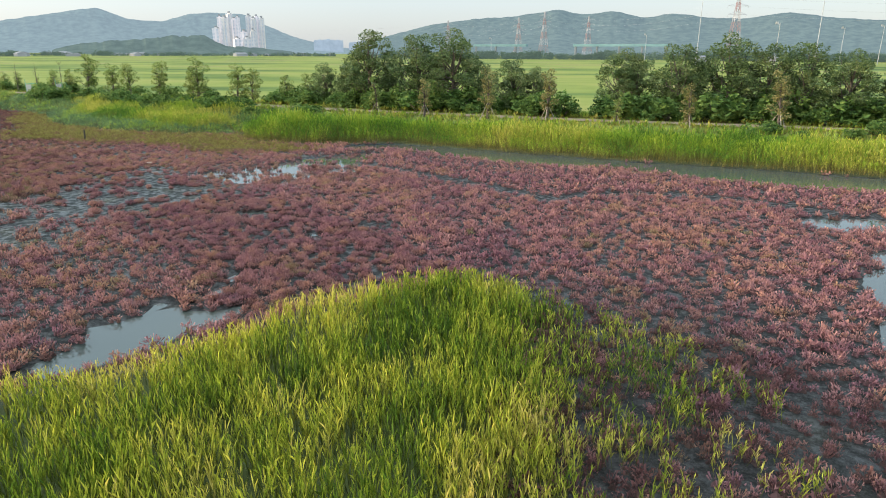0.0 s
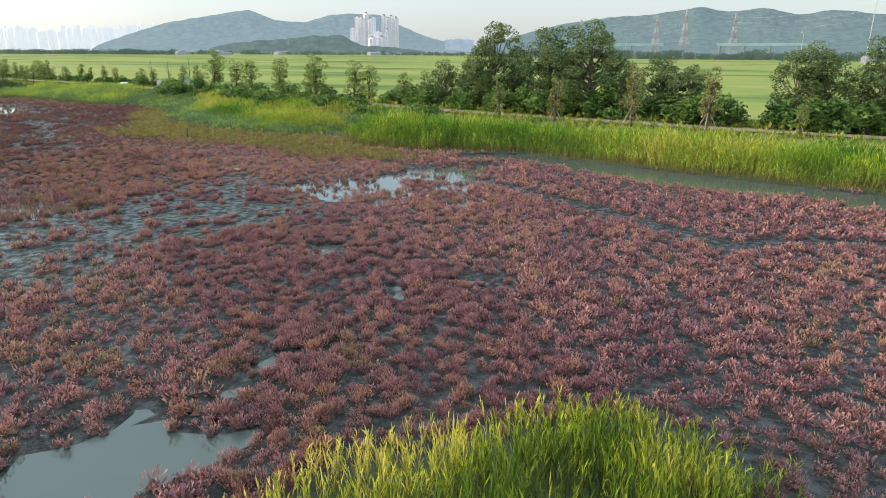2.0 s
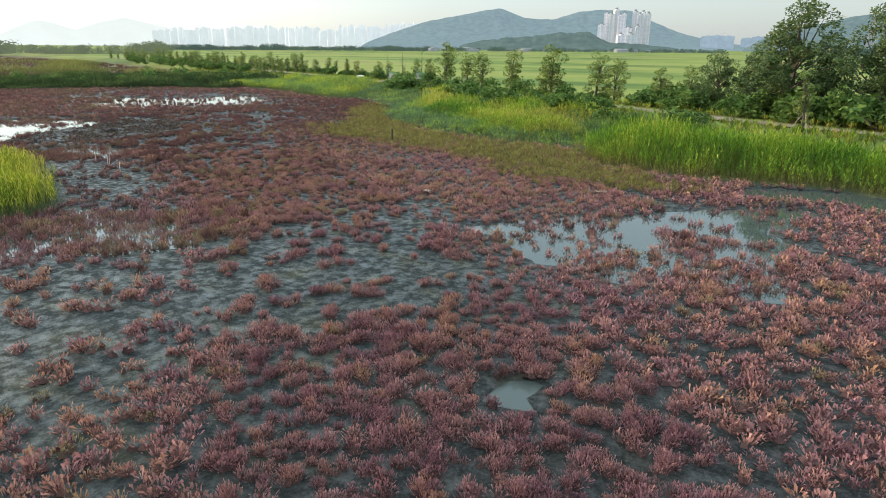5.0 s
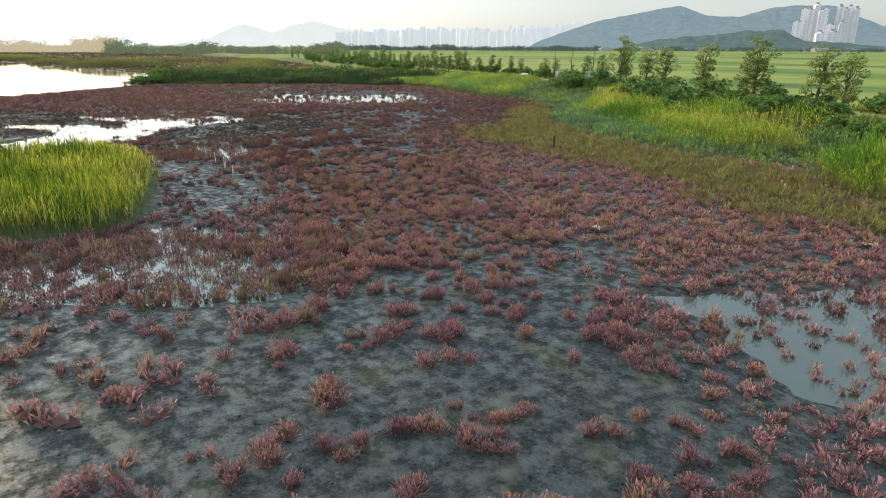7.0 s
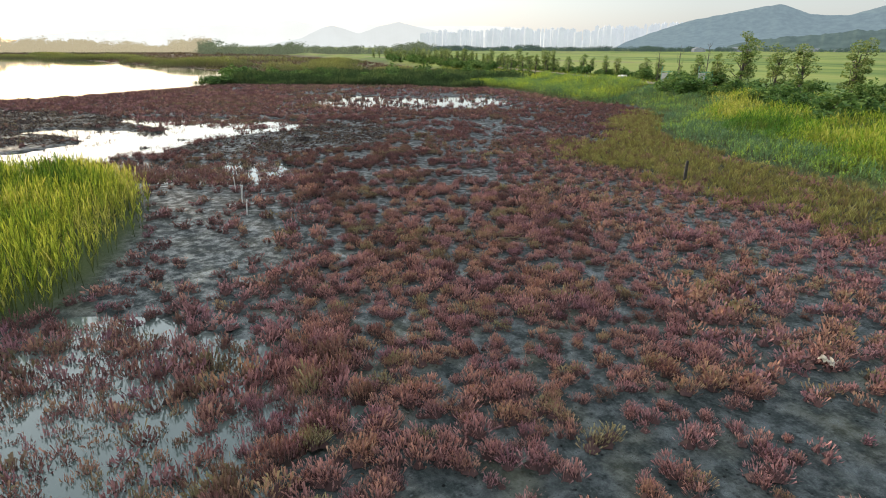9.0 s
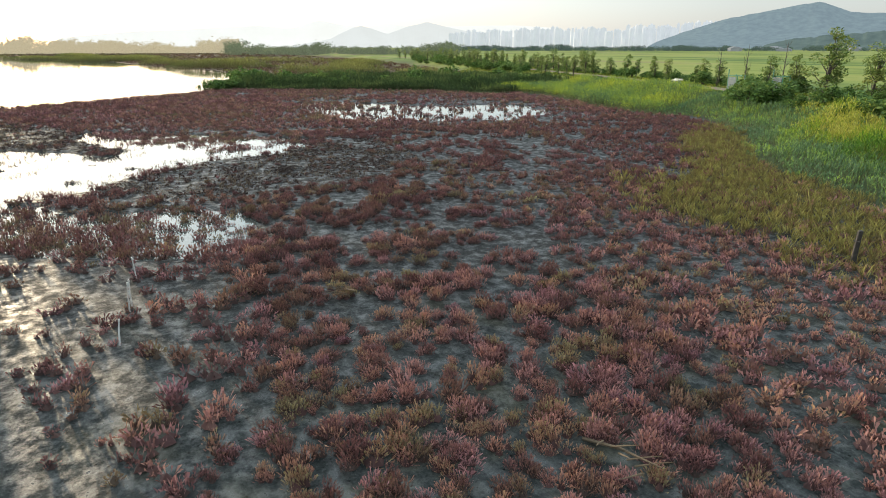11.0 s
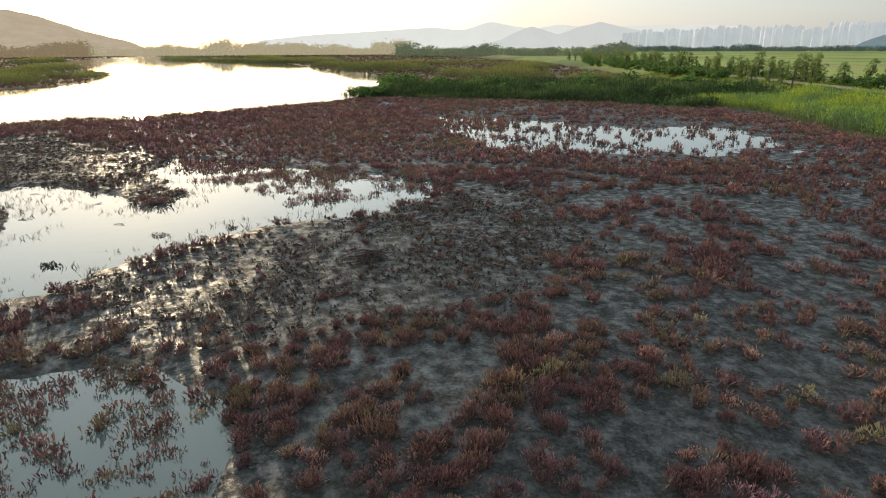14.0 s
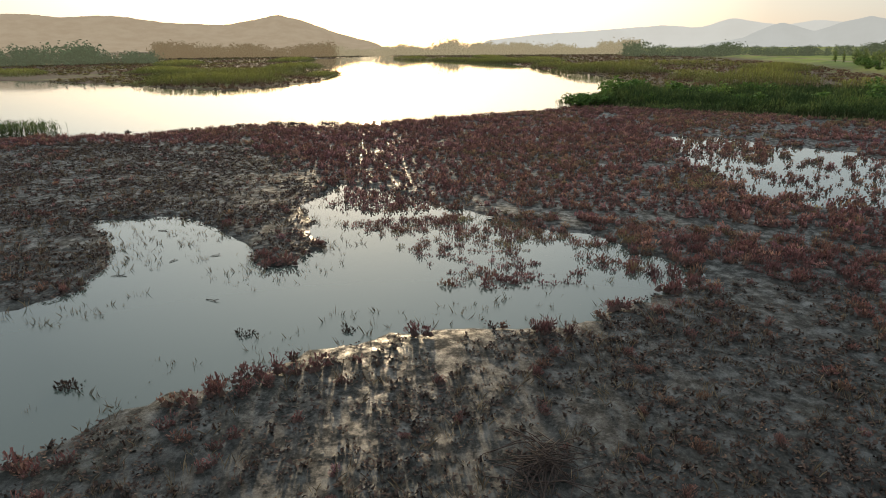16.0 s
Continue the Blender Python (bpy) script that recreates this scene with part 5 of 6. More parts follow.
def woods(name, eye, az0, az1, dist, tall, mat, label, seed, gaps=0.0, per=0.8):
    """A far belt of trees: many ragged clumps of leaves, too far to count."""
    r = np.random.default_rng(seed)
    n = int(abs(az1 - az0) / 180 * math.pi * dist * per * 1.8)
    az = r.uniform(az0, az1, n)
    keep = value_noise(np.radians(az) * dist, az * 0, 60.0, seed, 2) > gaps * 2 - 1.2
    az = az[keep]
    d = dist + r.uniform(-12, 12, len(az))
    x, y = eye[0] + np.sin(np.radians(az)) * d, eye[1] + np.cos(np.radians(az)) * d
    h = tall * (0.72 + 0.35 * value_noise(np.radians(az) * dist, az * 0, 22.0, seed + 3, 3)) * r.uniform(0.75, 1.15, len(az))
    shapes = []
    for s in range(6):
        q = np.random.default_rng(900 + s)
        c = np.array([(q.normal(0, 0.25), q.normal(0, 0.25), q.uniform(0.08, 0.85), q.uniform(0.6, 1.2)) for _ in range(7)])
        shapes.append(leaf_cloud(q, c, 0.33, 130, 0.085, 0.9))
    strew(name, shapes, x, y, np.zeros(len(x)), mat, h, h * r.uniform(0.7, 1.1, len(x)), seed, 0.02, label, "trees")


E0, E7, E12, E16 = (8.6, -4.2), (-4.0, 20.2), (-26.0, 32.7), (-41.2, 35.6)


def build_hills():
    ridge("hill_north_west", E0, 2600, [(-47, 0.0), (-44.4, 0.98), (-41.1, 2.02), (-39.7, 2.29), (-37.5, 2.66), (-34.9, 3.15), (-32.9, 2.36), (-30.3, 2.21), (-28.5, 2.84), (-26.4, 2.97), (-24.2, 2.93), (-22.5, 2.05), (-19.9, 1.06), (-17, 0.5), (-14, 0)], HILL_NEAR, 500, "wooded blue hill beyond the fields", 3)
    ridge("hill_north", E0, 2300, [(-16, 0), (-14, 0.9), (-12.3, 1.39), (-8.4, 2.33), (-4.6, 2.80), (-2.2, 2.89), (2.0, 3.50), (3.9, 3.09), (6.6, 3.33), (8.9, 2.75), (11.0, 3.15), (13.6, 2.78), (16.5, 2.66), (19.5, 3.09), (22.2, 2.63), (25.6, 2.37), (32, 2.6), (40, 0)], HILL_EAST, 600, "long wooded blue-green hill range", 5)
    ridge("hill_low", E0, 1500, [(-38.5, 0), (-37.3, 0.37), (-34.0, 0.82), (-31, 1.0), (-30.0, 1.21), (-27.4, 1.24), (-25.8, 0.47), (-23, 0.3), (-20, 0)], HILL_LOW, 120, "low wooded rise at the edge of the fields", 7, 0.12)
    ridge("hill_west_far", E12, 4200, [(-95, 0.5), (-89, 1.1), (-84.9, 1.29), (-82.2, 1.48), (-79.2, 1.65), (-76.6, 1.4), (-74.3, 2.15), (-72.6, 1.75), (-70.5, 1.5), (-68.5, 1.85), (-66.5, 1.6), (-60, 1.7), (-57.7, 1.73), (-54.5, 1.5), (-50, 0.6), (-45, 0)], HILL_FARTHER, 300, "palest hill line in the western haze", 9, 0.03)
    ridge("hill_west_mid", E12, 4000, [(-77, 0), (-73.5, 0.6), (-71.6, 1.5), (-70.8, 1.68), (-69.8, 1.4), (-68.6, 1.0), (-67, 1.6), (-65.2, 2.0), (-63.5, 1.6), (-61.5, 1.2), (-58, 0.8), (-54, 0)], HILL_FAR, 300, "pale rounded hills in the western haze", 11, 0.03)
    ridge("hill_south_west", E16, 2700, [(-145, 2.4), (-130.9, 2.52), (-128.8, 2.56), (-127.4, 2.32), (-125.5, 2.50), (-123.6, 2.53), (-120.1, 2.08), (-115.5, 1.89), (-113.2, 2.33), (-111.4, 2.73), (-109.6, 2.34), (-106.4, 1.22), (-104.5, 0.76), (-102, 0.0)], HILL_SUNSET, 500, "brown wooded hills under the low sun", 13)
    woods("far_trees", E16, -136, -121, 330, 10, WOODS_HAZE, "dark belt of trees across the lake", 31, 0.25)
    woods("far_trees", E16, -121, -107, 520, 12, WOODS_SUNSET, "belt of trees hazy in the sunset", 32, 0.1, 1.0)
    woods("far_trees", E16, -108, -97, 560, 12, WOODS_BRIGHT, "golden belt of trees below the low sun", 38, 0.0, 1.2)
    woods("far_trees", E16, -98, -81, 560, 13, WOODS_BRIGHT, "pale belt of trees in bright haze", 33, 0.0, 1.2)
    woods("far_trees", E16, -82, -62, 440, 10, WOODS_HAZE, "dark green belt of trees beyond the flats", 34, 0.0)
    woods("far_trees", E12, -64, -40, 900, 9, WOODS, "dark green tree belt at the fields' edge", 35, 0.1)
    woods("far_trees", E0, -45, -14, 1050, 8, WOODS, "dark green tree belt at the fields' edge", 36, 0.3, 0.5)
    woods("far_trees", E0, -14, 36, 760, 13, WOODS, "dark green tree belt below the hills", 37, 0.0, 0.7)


def build_towers():
    """Blocks of flats: stepped white slabs with bands of windows and a roof house."""
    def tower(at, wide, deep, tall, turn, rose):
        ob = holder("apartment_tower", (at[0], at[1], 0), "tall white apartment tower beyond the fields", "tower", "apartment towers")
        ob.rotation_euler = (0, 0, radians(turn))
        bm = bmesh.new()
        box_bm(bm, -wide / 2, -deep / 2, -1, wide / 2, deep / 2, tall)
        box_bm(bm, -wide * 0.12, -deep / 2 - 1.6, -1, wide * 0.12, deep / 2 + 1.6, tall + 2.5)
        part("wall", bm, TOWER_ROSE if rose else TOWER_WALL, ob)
        bm = bmesh.new()
        box_bm(bm, -wide * 0.18, -deep * 0.3, tall + 2.5, wide * 0.18, deep * 0.3, tall + 6)
        box_bm(bm, wide * 0.28, -deep * 0.35, tall, wide * 0.42, deep * 0.35, tall + 2.2)
        part("roof", bm, ROOF_GREY, ob)
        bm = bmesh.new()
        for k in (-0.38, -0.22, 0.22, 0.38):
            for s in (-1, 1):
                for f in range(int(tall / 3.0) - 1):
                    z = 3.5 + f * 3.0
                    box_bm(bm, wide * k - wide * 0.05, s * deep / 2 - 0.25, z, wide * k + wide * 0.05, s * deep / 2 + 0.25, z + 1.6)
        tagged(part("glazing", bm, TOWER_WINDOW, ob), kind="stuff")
        return ob
    r = random.Random(4)
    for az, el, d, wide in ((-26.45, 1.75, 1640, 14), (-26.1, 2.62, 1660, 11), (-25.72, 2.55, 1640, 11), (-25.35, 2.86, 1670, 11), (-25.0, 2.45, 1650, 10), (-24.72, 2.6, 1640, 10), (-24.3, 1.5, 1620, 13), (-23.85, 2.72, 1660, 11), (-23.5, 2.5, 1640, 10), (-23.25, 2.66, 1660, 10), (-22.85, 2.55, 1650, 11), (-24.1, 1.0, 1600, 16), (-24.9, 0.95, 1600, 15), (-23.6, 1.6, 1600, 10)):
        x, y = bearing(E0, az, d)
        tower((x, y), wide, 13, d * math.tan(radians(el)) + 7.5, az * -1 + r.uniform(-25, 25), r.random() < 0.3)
    # the far town
    shapes = []
    for k in range(4):
        bm = bmesh.new()
        w = (16, 22, 28, 14)[k]
        box_bm(bm, -w / 2, -7, 0, w / 2, 7, 1.0)
        box_bm(bm, -w * 0.15, -5, 1.0, w * 0.15, 5, 1.05)
        box_bm(bm, -w / 2 - 2, -4, 0, -w / 2, 4, 0.93)
        box_bm(bm, w * 0.1, -8.2, 0, w * 0.24, 8.2, 0.97)
        me = bpy.data.meshes.new("wall")
        bm.to_mesh(me)
        bm.free()
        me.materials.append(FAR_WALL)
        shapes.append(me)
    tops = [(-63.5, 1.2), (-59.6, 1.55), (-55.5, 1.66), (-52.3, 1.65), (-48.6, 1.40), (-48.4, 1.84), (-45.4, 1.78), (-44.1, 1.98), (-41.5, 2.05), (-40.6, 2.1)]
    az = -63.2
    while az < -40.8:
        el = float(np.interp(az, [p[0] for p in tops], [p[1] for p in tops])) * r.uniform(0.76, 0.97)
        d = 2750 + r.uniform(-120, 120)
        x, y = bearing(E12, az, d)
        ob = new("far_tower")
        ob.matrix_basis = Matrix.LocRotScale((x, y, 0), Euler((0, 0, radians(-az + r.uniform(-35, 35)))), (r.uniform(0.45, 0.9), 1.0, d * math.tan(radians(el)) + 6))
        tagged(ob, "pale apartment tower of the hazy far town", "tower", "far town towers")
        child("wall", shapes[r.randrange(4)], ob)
        az += r.uniform(0.12, 0.34) * (1.0 if az > -58 else 1.4)
    grey_block = shapes[2].copy()
    grey_block.materials[0] = TOWER_WINDOW
    for az, el, d in ((-18.2, 0.95, 2300), (-17.5, 1.0, 2300), (-16.7, 0.95, 2300), (-15.3, 0.8, 2500), (-14.6, 0.9, 2500), (-14.0, 0.75, 2500)):
        x, y = bearing(E0, az, d)
        ob = new("far_tower")
        ob.matrix_basis = Matrix.LocRotScale((x, y, 0), Euler((0, 0, radians(-az))), (1.3, 1.0, d * math.tan(radians(el)) + 6))
        tagged(ob, "pale apartment block in the hazy distance", "tower", "far town towers")
        child("wall", grey_block, ob)
    # low roofs at the foot of the hills
    for i in range(30):
        az = r.choice((r.uniform(-42, -14), r.uniform(10, 30), r.uniform(-40, -30)))
        d = r.uniform(930, 1250) if az < 0 else r.uniform(620, 900)
        x, y = bearing(E0, az, d)
        w, h = r.uniform(8, 20), r.uniform(3.5, 6)
        ob = holder("farm_building", (x, y, 0.2), "low pale farm building at the fields' edge", "building", "far low buildings")
        ob.rotation_euler = (0, 0, r.uniform(0, 3))
        bm = bmesh.new()
        box_bm(bm, -w / 2, -5, -0.5, w / 2, 5, h * 0.6)
        part("wall", bm, BARN_WALL, ob)
        bm = bmesh.new()
        vs = [bm.verts.new(p) for p in ((-w / 2 - 0.4, -5.5, h * 0.6), (w / 2 + 0.4, -5.5, h * 0.6), (w / 2 + 0.4, 5.5, h * 0.6), (-w / 2 - 0.4, 5.5, h * 0.6), (-w / 2, 0, h), (w / 2, 0, h))]
        for f in ((0, 1, 5, 4), (2, 3, 4, 5), (0, 4, 3), (1, 2, 5), (3, 2, 1, 0)):
            bm.faces.new([vs[k] for k in f])
        part("roof", bm, ROOF_GREY, ob)


def pylon(at, tall, turn, label):
    """A lattice transmission tower, red and white, with three pairs of arms."""
    ob = holder("pylon", (at[0], at[1], 0), label, "pylon", "power line pylons")
    ob.rotation_euler = (0, 0, radians(turn))

    def half(k):
        return tall * (0.095 * (1 - k) ** 1.25 + 0.012)
    t = tall * 0.0026
    for band in range(7):
        k0, k1 = band / 7, (band + 1) / 7
        a, b = half(k0), half(k1)
        z0, z1 = tall * k0 - 0.5 * (band == 0), tall * k1
        bm = bmesh.new()
        runs = []
        ca, cb = [(-a, -a), (a, -a), (a, a), (-a, a)], [(-b, -b), (b, -b), (b, b), (-b, b)]
        for i in range(4):
            j = (i + 1) % 4
            runs += [([(*ca[i], z0), (*cb[i], z1)], [t * 1.5, t * 1.5]), ([(*ca[i], z0), (*cb[j], z1)], [t, t]), ([(*ca[j], z0), (*cb[i], z1)], [t, t]), ([(*cb[i], z1), (*cb[j], z1)], [t, t])]
        tubes_bm(bm, runs, 3)
        part("lattice", bm, PYLON_RED if band % 2 else PYLON_WHITE, ob)
    for k in (0.68, 0.80, 0.92):
        for s in (-1, 1):
            bm = bmesh.new()
            reach = tall * 0.13 * (1.15 - abs(k - 0.80))
            tubes_bm(bm, [([(0, 0, tall * k), (s * reach, 0, tall * k)], [t * 1.6, t]), ([(0, 0, tall * (k + 0.045)), (s * reach, 0, tall * k)], [t, t]), ([(s * reach, 0, tall * k), (s * reach, 0, tall * (k - 0.035))], [t * 0.8, t * 0.8])], 4)
            part("arm", bm, PYLON_WHITE, ob)
    return ob


def build_lines():
    spots = [(0.85, 0.2, 3.3, 900), (-1.3, 0.4, 2.85, 1250), (4.5, 0.4, 2.95, 1300), (15.8, 0.3, 4.6, 760), (-7.3, 0.4, 2.6, 1500)]
    tops = []
    for az, low, el, d in spots:
        x, y = bearing(E0, az, d)
        tall = d * math.tan(radians(el)) + 7
        pylon((x, y), tall, -az + 20, "red and white lattice pylon before the hills")
        tops.append((x, y, tall))
    order = sorted(tops)
    order = [(-700, 1500, 62)] + order + [(700, 600, 60)]
    for a, b in zip(order, order[1:]):
        for k in (0.68, 0.80, 0.92):
            bm = bmesh.new()
            pts = []
            for i in range(13):
                s = i / 12
                pts.append((a[0] + (b[0] - a[0]) * s, a[1] + (b[1] - a[1]) * s, (a[2] + (b[2] - a[2]) * s) * k - 9 * 4 * s * (1 - s)))
            tubes_bm(bm, [(pts, [0.045] * 13)], 3)
            me = bpy.data.meshes.new("power_cable")
            bm.to_mesh(me)
            bm.free()
            me.materials.append(STEEL)
            tagged(new("power_cable", me), "thin sagging power cable between pylons", "cable", "power cables")
    # flood light masts and lamp posts
    for az, el, d, lamps in ((13.2, 4.2, 420, 1), (21.6, 4.2, 420, 3), (18.9, 2.3, 420, 1), (23.2, 1.9, 600, 1), (25.6, 2.0, 600, 1), (26.6, 1.6, 600, 1), (9.2, 1.5, 700, 1), (-3.6, 1.2, 800, 1)):
        x, y = bearing(E0, az, d)
        tall = d * math.tan(radians(el)) + 7
        ob = holder("light_mast", (x, y, 0.2), "tall grey light mast near the town", "mast", "light masts")
        bm = bmesh.new()
        tubes_bm(bm, [([(0, 0, -0.5), (0, 0, tall)], [0.28, 0.14])], 6)
        part("pole", bm, STEEL, ob)
        for j in range(lamps):
            bm = bmesh.new()
            box_bm(bm, -2.4 + 1.8 * j, -0.3, tall - 0.4, -1.0 + 1.8 * j, 0.3, tall + 0.7)
            part("lamp_head", bm, STEEL, ob)
        bm = bmesh.new()
        box_bm(bm, -2.6, -0.12, tall - 0.7, 2.6 if lamps > 1 else 0.5, 0.12, tall - 0.4)
        part("arm", bm, STEEL, ob)
    # road viaduct
    for x0, x1, y0, y1 in ((60, 165, 850, 800), (-70, 0, 900, 880)):
        ob = holder("viaduct", (x0, y0, 0), "teal steel road viaduct on concrete piers", "bridge")
        ln, tn = math.hypot(x1 - x0, y1 - y0), math.atan2(y1 - y0, x1 - x0)
        ob.rotation_euler = (0, 0, tn)
        bm = bmesh.new()
        box_bm(bm, 0, -5, 15.2, ln, 5, 17.2)
        part("girder", bm, TEAL, ob)
        bm = bmesh.new()
        box_bm(bm, 0, -5.6, 17.2, ln, 5.6, 18.0)
        part("deck", bm, TEAL, ob)
        for i in range(int(ln / 28) + 1):
            bm = bmesh.new()
            box_bm(bm, i * 28 + 1, -2, -1, i * 28 + 2.6, 2, 15.2)
            part("pier", bm, CONCRETE, ob)


build_hills()
build_towers()
build_lines()


# ---- small things ----
POST_WOOD = plain("dark_wet_wood", (0.018, 0.015, 0.012), (0.05, 0.042, 0.034), 0.7, 12.0, bump=0.01)
STAKE_WHITE = plain("bleached_stake", (0.45, 0.44, 0.41), (0.66, 0.64, 0.60), 0.6, 14.0)
GREEN_PAINT = plain("green_painted_steel", (0.05, 0.20, 0.12), (0.08, 0.27, 0.17), 0.5, 8.0)
BOARD_FACE = plain("pale_notice_board", (0.19, 0.23, 0.23), (0.26, 0.30, 0.30), 0.5, 3.0)
BOARD_INK = plain("grey_print", (0.16, 0.18, 0.20), (0.22, 0.24, 0.26), 0.6, 3.0)
PAPER = plain("bleached_plastic", (0.55, 0.48, 0.38), (0.72, 0.66, 0.55), 0.6, 20.0)


def build_small():
    # dark post in the sedge
    x, y = -29.4, 46.2
    ob = holder("wooden_post", (x, y, ground_at(x, y)), "short dark wooden post standing in olive sedge", "post")
    bm = bmesh.new()
    tubes_bm(bm, [([(0, 0, -0.2), (0.01, 0, 0.45), (0.03, 0.01, 0.92), (0.03, 0.01, 0.95)], [0.075, 0.07, 0.062, 0.045])], 8)
    part("shaft", bm, POST_WOOD, ob)
    bm = bmesh.new()
    tubes_bm(bm, [([(-0.06, -0.05, 0.66), (0.10, -0.05, 0.66)], [0.02, 0.02])], 5)
    part("peg", bm, POST_WOOD, ob)
    # white measuring stakes
    for i, (x, y, tall, lx, ly) in enumerate(((-34.3, 29.3, 0.68, 0.07, 0.05), (-34.55, 29.35, 0.62, -0.03, 0.02), (-36.4, 29.5, 0.58, 0.05, -0.04), (-32.6, 29.1, 0.5, -0.08, 0.06))):
        ob = holder("marker_stake", (x, y, ground_at(x, y)), "thin bleached white marker stake in bare mud", "stake", "marker stakes")
        bm = bmesh.new()
        tubes_bm(bm, [([(0, 0, -0.15), (lx * 0.5, ly * 0.5, tall * 0.5), (lx, ly, tall)], [0.017, 0.016, 0.013])], 7)
        part("rod", bm, STAKE_WHITE, ob)
        bm = bmesh.new()
        tubes_bm(bm, [([(lx * 0.98, ly * 0.98, tall * 0.94), (lx * 1.02, ly * 1.02, tall + 0.012)], [0.02, 0.02])], 7)
        part("cap", bm, STAKE_WHITE, ob)
    # fallen branch among the herbs
    for n, (x, y, size, label) in enumerate(((-25.6, 35.2, 1.0, "bare pale fallen branch among the seepweed"), (-33.0, 33.7, 0.7, "small bleached twig lying on the herbs"))):
        ob = holder("fallen_branch", (x, y, ground_at(x, y) + 0.02), label, "branch")
        r = random.Random(n + 3)
        bm = bmesh.new()
        tubes_bm(bm, [([(-0.7 * size, -0.1, 0.0), (-0.1, 0.05, 0.16), (0.6 * size, 0.1, 0.30)], [0.03, 0.022, 0.008])], 6)
        part("limb", bm, STRAW, ob)
        for k in range(6):
            t = -0.4 + 0.16 * k
            a = r.uniform(-1.2, 1.2)
            bm = bmesh.new()
            tubes_bm(bm, [([(t * size, 0, 0.12), (t * size + 0.25 * math.cos(a), 0.3 * math.sin(a) * 1.5, 0.28), (t * size + 0.45 * math.cos(a), 0.5 * math.sin(a) * 1.5, 0.40)], [0.014, 0.010, 0.004])], 5)
            part("twig", bm, STRAW, ob)
    # washed-up litter
    for x, y, size, seed, label in ((-17.0, 35.7, 1.0, 6, "crumpled pale plastic scrap caught on seepweed"), (-11.2, 41.2, 1.7, 7, "torn white plastic sheet lying on wet mud")):
        ob = holder("litter", (x, y, ground_at(x, y) + (0.14 if size < 1.5 else 0.06)), label, "litter")
        bm = bmesh.new()
        r = random.Random(seed)
        grid = [[bm.verts.new((size * (0.05 * i - 0.15 + r.uniform(-0.02, 0.02)), size * (0.05 * j - 0.1 + r.uniform(-0.02, 0.02)), r.uniform(-0.04, 0.09))) for j in range(5)] for i in range(7)]
        for i in range(6):
            for j in range(4):
                bm.faces.new((grid[i][j], grid[i + 1][j], grid[i + 1][j + 1], grid[i][j + 1]))
        bmesh.ops.solidify(bm, geom=bm.faces[:], thickness=0.006)
        part("sheet", bm, PAPER, ob)
    # wrack of dead reed stems
    x, y = -49.1, 36.0
    ob = holder("reed_wrack", (x, y, ground_at(x, y)), "tangled heap of dead brown reed stems on mud", "driftwood")
    r = random.Random(9)
    for k in range(80):
        a, q = r.gauss(0.5, 1.0), r.uniform(0, 1) ** 0.6
        cx, cy, ln = r.uniform(-0.85, 0.85) * q, r.uniform(-0.5, 0.5) * q, r.uniform(0.25, 0.6)
        z = 0.04 + 0.22 * (1 - q) * r.uniform(0.3, 1)
        bm = bmesh.new()
        dx, dy = math.cos(a) * ln, math.sin(a) * ln
        tubes_bm(bm, [([(cx - dx, cy - dy, max(0.01, z - 0.08)), (cx, cy, z + 0.03), (cx + dx, cy + dy, max(0.01, z + r.uniform(-0.12, 0.06)))], [0.007, 0.009, 0.004])], 4)
        part("stem", bm, BROWN_HERB, ob)
    # sticks afloat
    for i, (x, y, ln, a) in enumerate(((-60.6, 23.3, 0.4, 0.4), (-58.2, 26.4, 0.3, 1.1), (-56.2, 24.6, 0.45, 0.7), (-54.8, 28.0, 0.4, 0.2), (-57.6, 25.4, 0.3, 1.8))):
        ob = holder("floating_stick", (x, y, 0.012), "dark stick floating on still water", "stick", "floating sticks")
        ob.rotation_euler = (0, 0, a + 1.0)
        bm = bmesh.new()
        tubes_bm(bm, [([(-ln / 2, 0, 0), (0, 0.03, 0.012), (ln / 2, -0.02, 0.0)], [0.009, 0.012, 0.005])], 6)
        part("shaft", bm, POST_WOOD, ob)
        bm = bmesh.new()
        tubes_bm(bm, [([(0.05, 0.02, 0.01), (0.14, 0.11, 0.03)], [0.012, 0.006])], 5)
        part("twig", bm, POST_WOOD, ob)
    # seepweed cushions standing by themselves off the shores
    close = [cushion_shape(150 + i, 120, 0.028, 4, 6, 2)[:2] for i in range(4)]
    for i, (x, y, s) in enumerate(((-53.0, 29.6, 0.5), (-53.6, 31.9, 0.55), (-50.4, 27.4, 0.6), (-87.6, 9.2, 1.1), (-89.4, 11.6, 1.3), (-91.0, 13.4, 1.2), (-91.8, 15.0, 1.6), (-92.0, 17.2, 1.2), (-92.6, 19.0, 1.5), (-93.0, 21.0, 1.2), (-94.2, 23.0, 1.4), (-96.0, 25.4, 1.2), (-98.4, 27.6, 1.3), (-86.2, 5.6, 0.9), (-90.4, 12.6, 1.3), (-92.3, 16.2, 1.3), (-93.6, 22.2, 1.5))):
        pv, pf = close[i % 4]
        me = np_mesh("seepweed_cushion", pv * np.array([s * 1.2, s * 1.2, 0.30 * min(1.4, 0.6 + s * 0.5)]), pf, SEEPWEED_DARK)
        ob = new("seepweed_cushion", me)
        ob.matrix_basis = Matrix.Translation((x, y, max(ground_at(x, y), -0.1)))
        tagged(ob, "dark lone seepweed cushion in shallow water", "seepweed", kind="stuff")
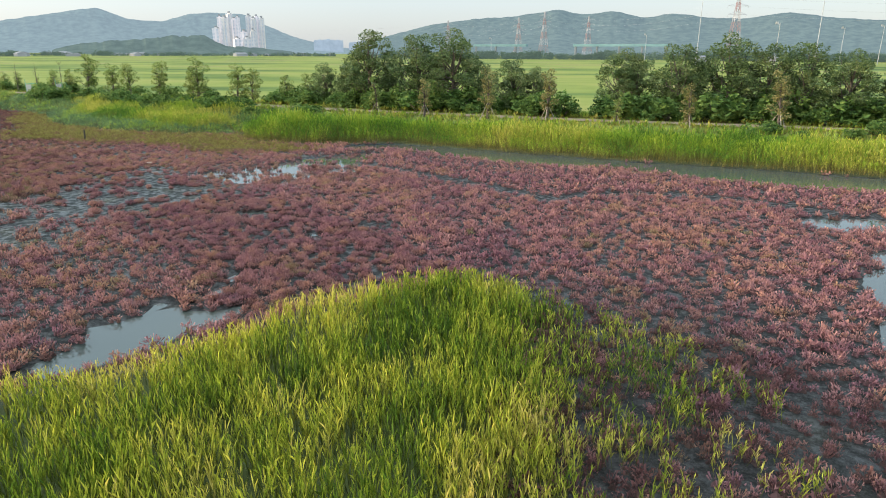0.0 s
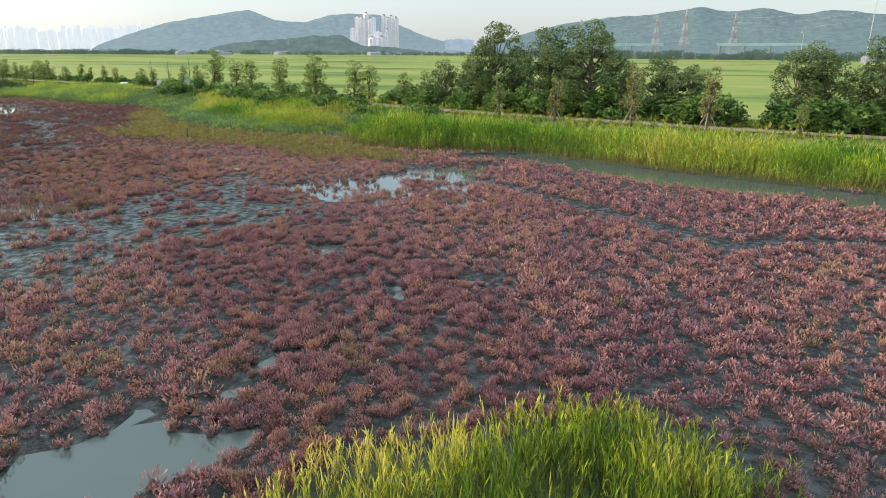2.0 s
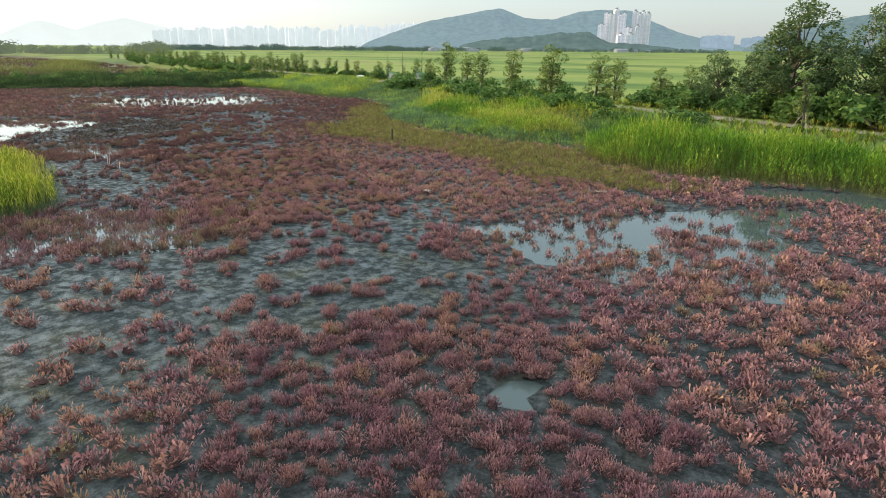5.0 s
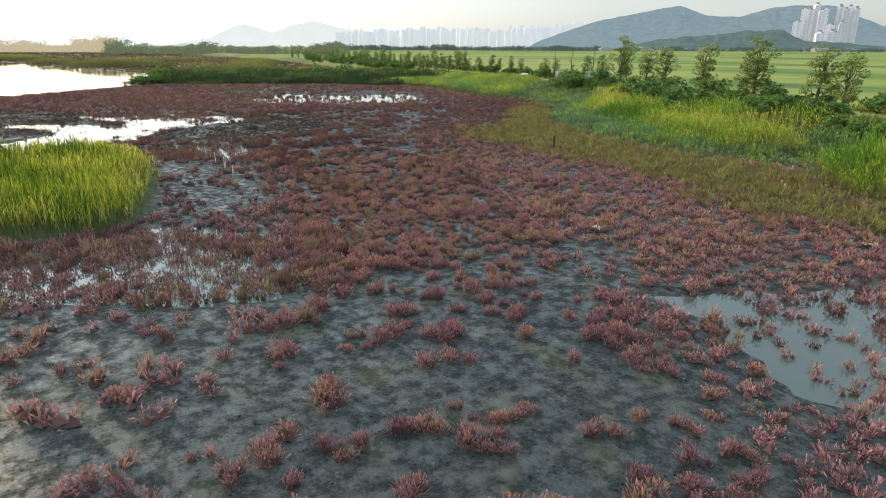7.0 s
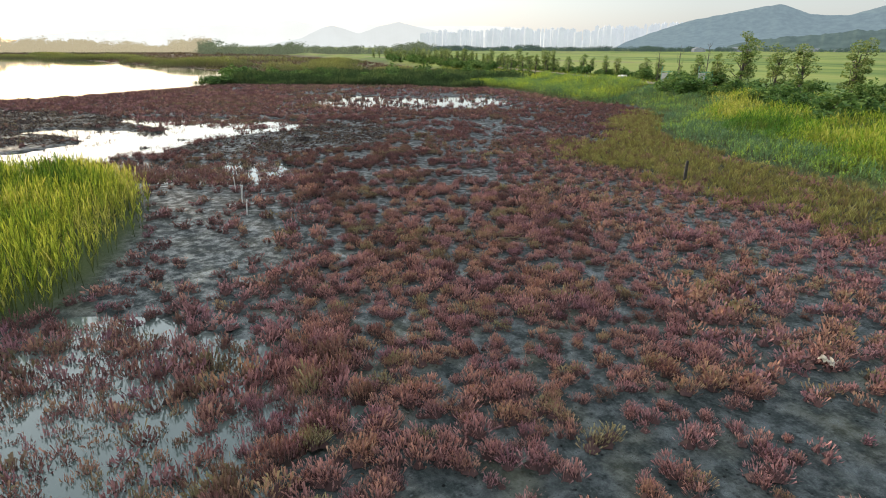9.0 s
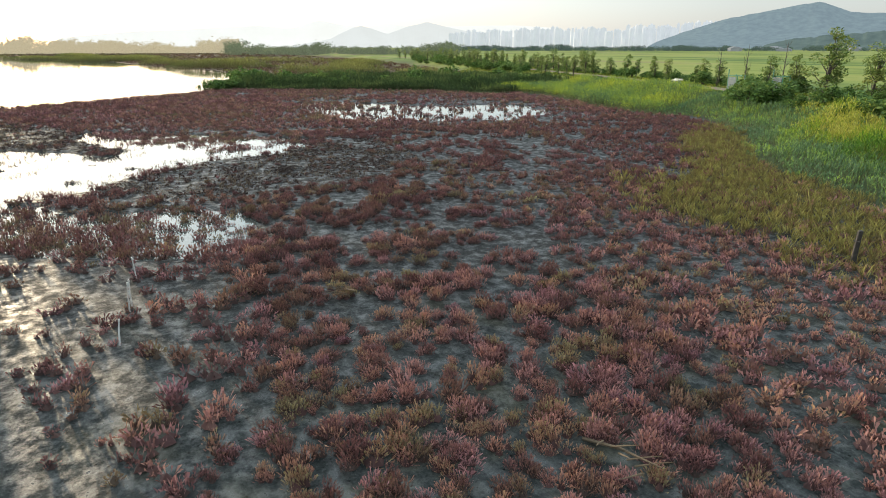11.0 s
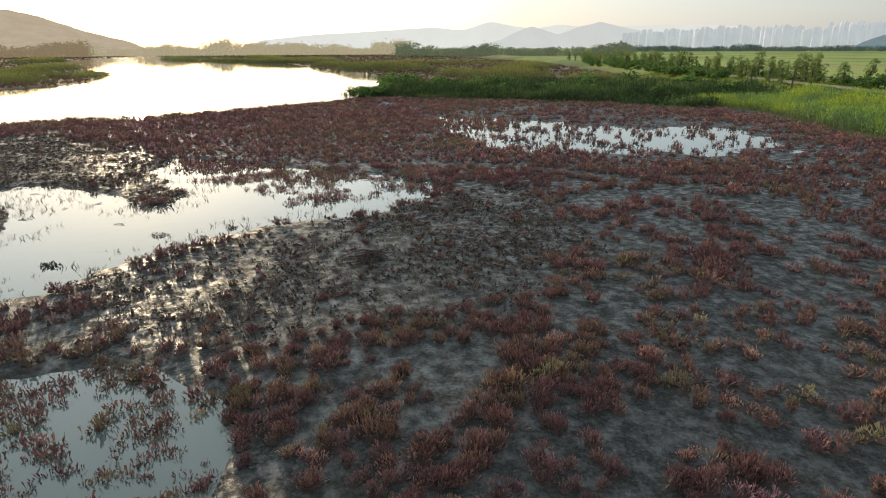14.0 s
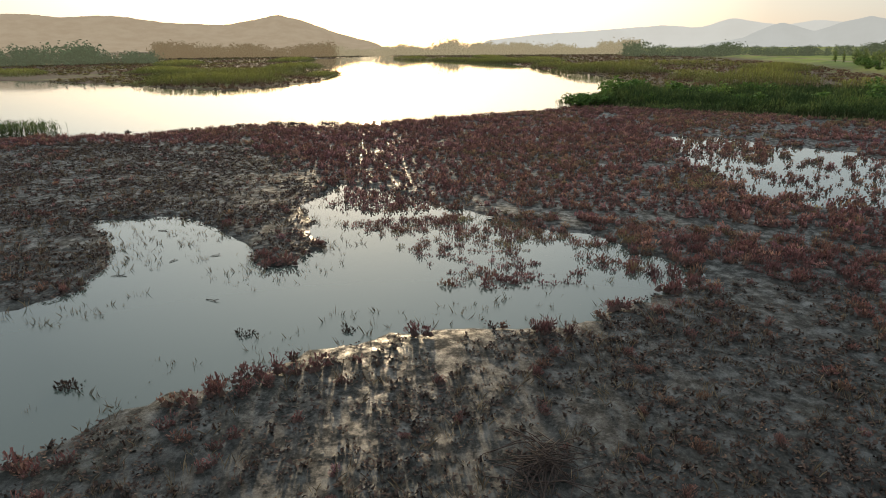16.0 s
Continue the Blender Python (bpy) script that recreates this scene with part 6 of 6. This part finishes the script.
    # tree guards of green steel on the levee
    for i, (x, off, tall) in enumerate(((-62.6, -1.6, 1.7), (-60.2, 2.2, 1.7))):
        y = levee_y(x, off)
        ob = holder("tree_guard", (x, y, ground_at(x, y)), "green steel tree guard with pale panels", "tree guard", "tree guards")
        for a in range(4):
            px, py = ((-0.5, -0.5), (0.5, -0.5), (0.5, 0.5), (-0.5, 0.5))[a]
            qx, qy = ((0.5, -0.5), (0.5, 0.5), (-0.5, 0.5), (-0.5, -0.5))[a]
            bm = bmesh.new()
            tubes_bm(bm, [([(px, py, -0.1), (px, py, tall + 0.5 * (a == 0))], [0.045, 0.045])], 6)
            part("post", bm, GREEN_PAINT, ob)
            for z in (0.35, 0.95, 1.6):
                bm = bmesh.new()
                tubes_bm(bm, [([(px, py, z), (qx, qy, z)], [0.028, 0.028])], 5)
                part("rail", bm, GREEN_PAINT, ob)
        bm = bmesh.new()
        box_bm(bm, -0.42, -0.57, 0.45, 0.42, -0.54, 1.5, 0.006)
        board = part("board", bm, BOARD_FACE, ob, "pale printed notice board")
        for k in range(4):
            bm = bmesh.new()
            box_bm(bm, -0.33, -0.580, 0.62 + 0.2 * k, 0.33 - 0.12 * (k % 2), -0.572, 0.68 + 0.2 * k)
            part("print_bar", bm, BOARD_INK, board)
    # young trunks without leaves by the guards
    for i, (x, off, tall) in enumerate(((-60.2, 2.2, 4.6), (-66.5, 2.8, 4.4), (-71.5, 3.0, 4.0))):
        y = levee_y(x, off)
        ob = holder("bare_sapling", (x, y, ground_at(x, y)), "thin bare dead sapling on the levee", "tree", "bare saplings")
        r = random.Random(30 + i)
        bm = bmesh.new()
        tubes_bm(bm, [([(0, 0, -0.1), (0.08, 0.05, tall * 0.5), (0.15, 0.0, tall)], [0.06, 0.045, 0.012])], 6)
        part("trunk", bm, BARK, ob)
        for k in range(7):
            z, a = tall * r.uniform(0.4, 0.9), r.uniform(0, 6.28)
            bm = bmesh.new()
            tubes_bm(bm, [([(0.1, 0.03, z), (0.1 + 0.3 * math.cos(a), 0.03 + 0.3 * math.sin(a), z + 0.35), (0.1 + 0.42 * math.cos(a), 0.03 + 0.42 * math.sin(a), z + 0.75)], [0.022, 0.014, 0.005])], 5)
            part("branch", bm, BARK, ob)
    # white box by the track
    x = -73.0
    y = levee_y(x, -2.0)
    ob = holder("utility_box", (x, y, ground_at(x, y)), "small white box with sloping lid beside the track", "box")
    bm = bmesh.new()
    box_bm(bm, -0.45, -0.3, -0.05, 0.45, 0.3, 0.62, 0.02)
    part("body", bm, BOARD_FACE, ob)
    bm = bmesh.new()
    vs = [bm.verts.new(p) for p in ((-0.52, -0.37, 0.62), (0.52, -0.37, 0.62), (0.52, 0.37, 0.62), (-0.52, 0.37, 0.62), (-0.52, -0.37, 0.70), (0.52, -0.37, 0.70), (0.52, 0.37, 0.84), (-0.52, 0.37, 0.84))]
    for f in ((3, 2, 1, 0), (4, 5, 6, 7), (0, 1, 5, 4), (1, 2, 6, 5), (2, 3, 7, 6), (3, 0, 4, 7)):
        bm.faces.new([vs[k] for k in f])
    part("lid", bm, PAPER, ob)


build_small()
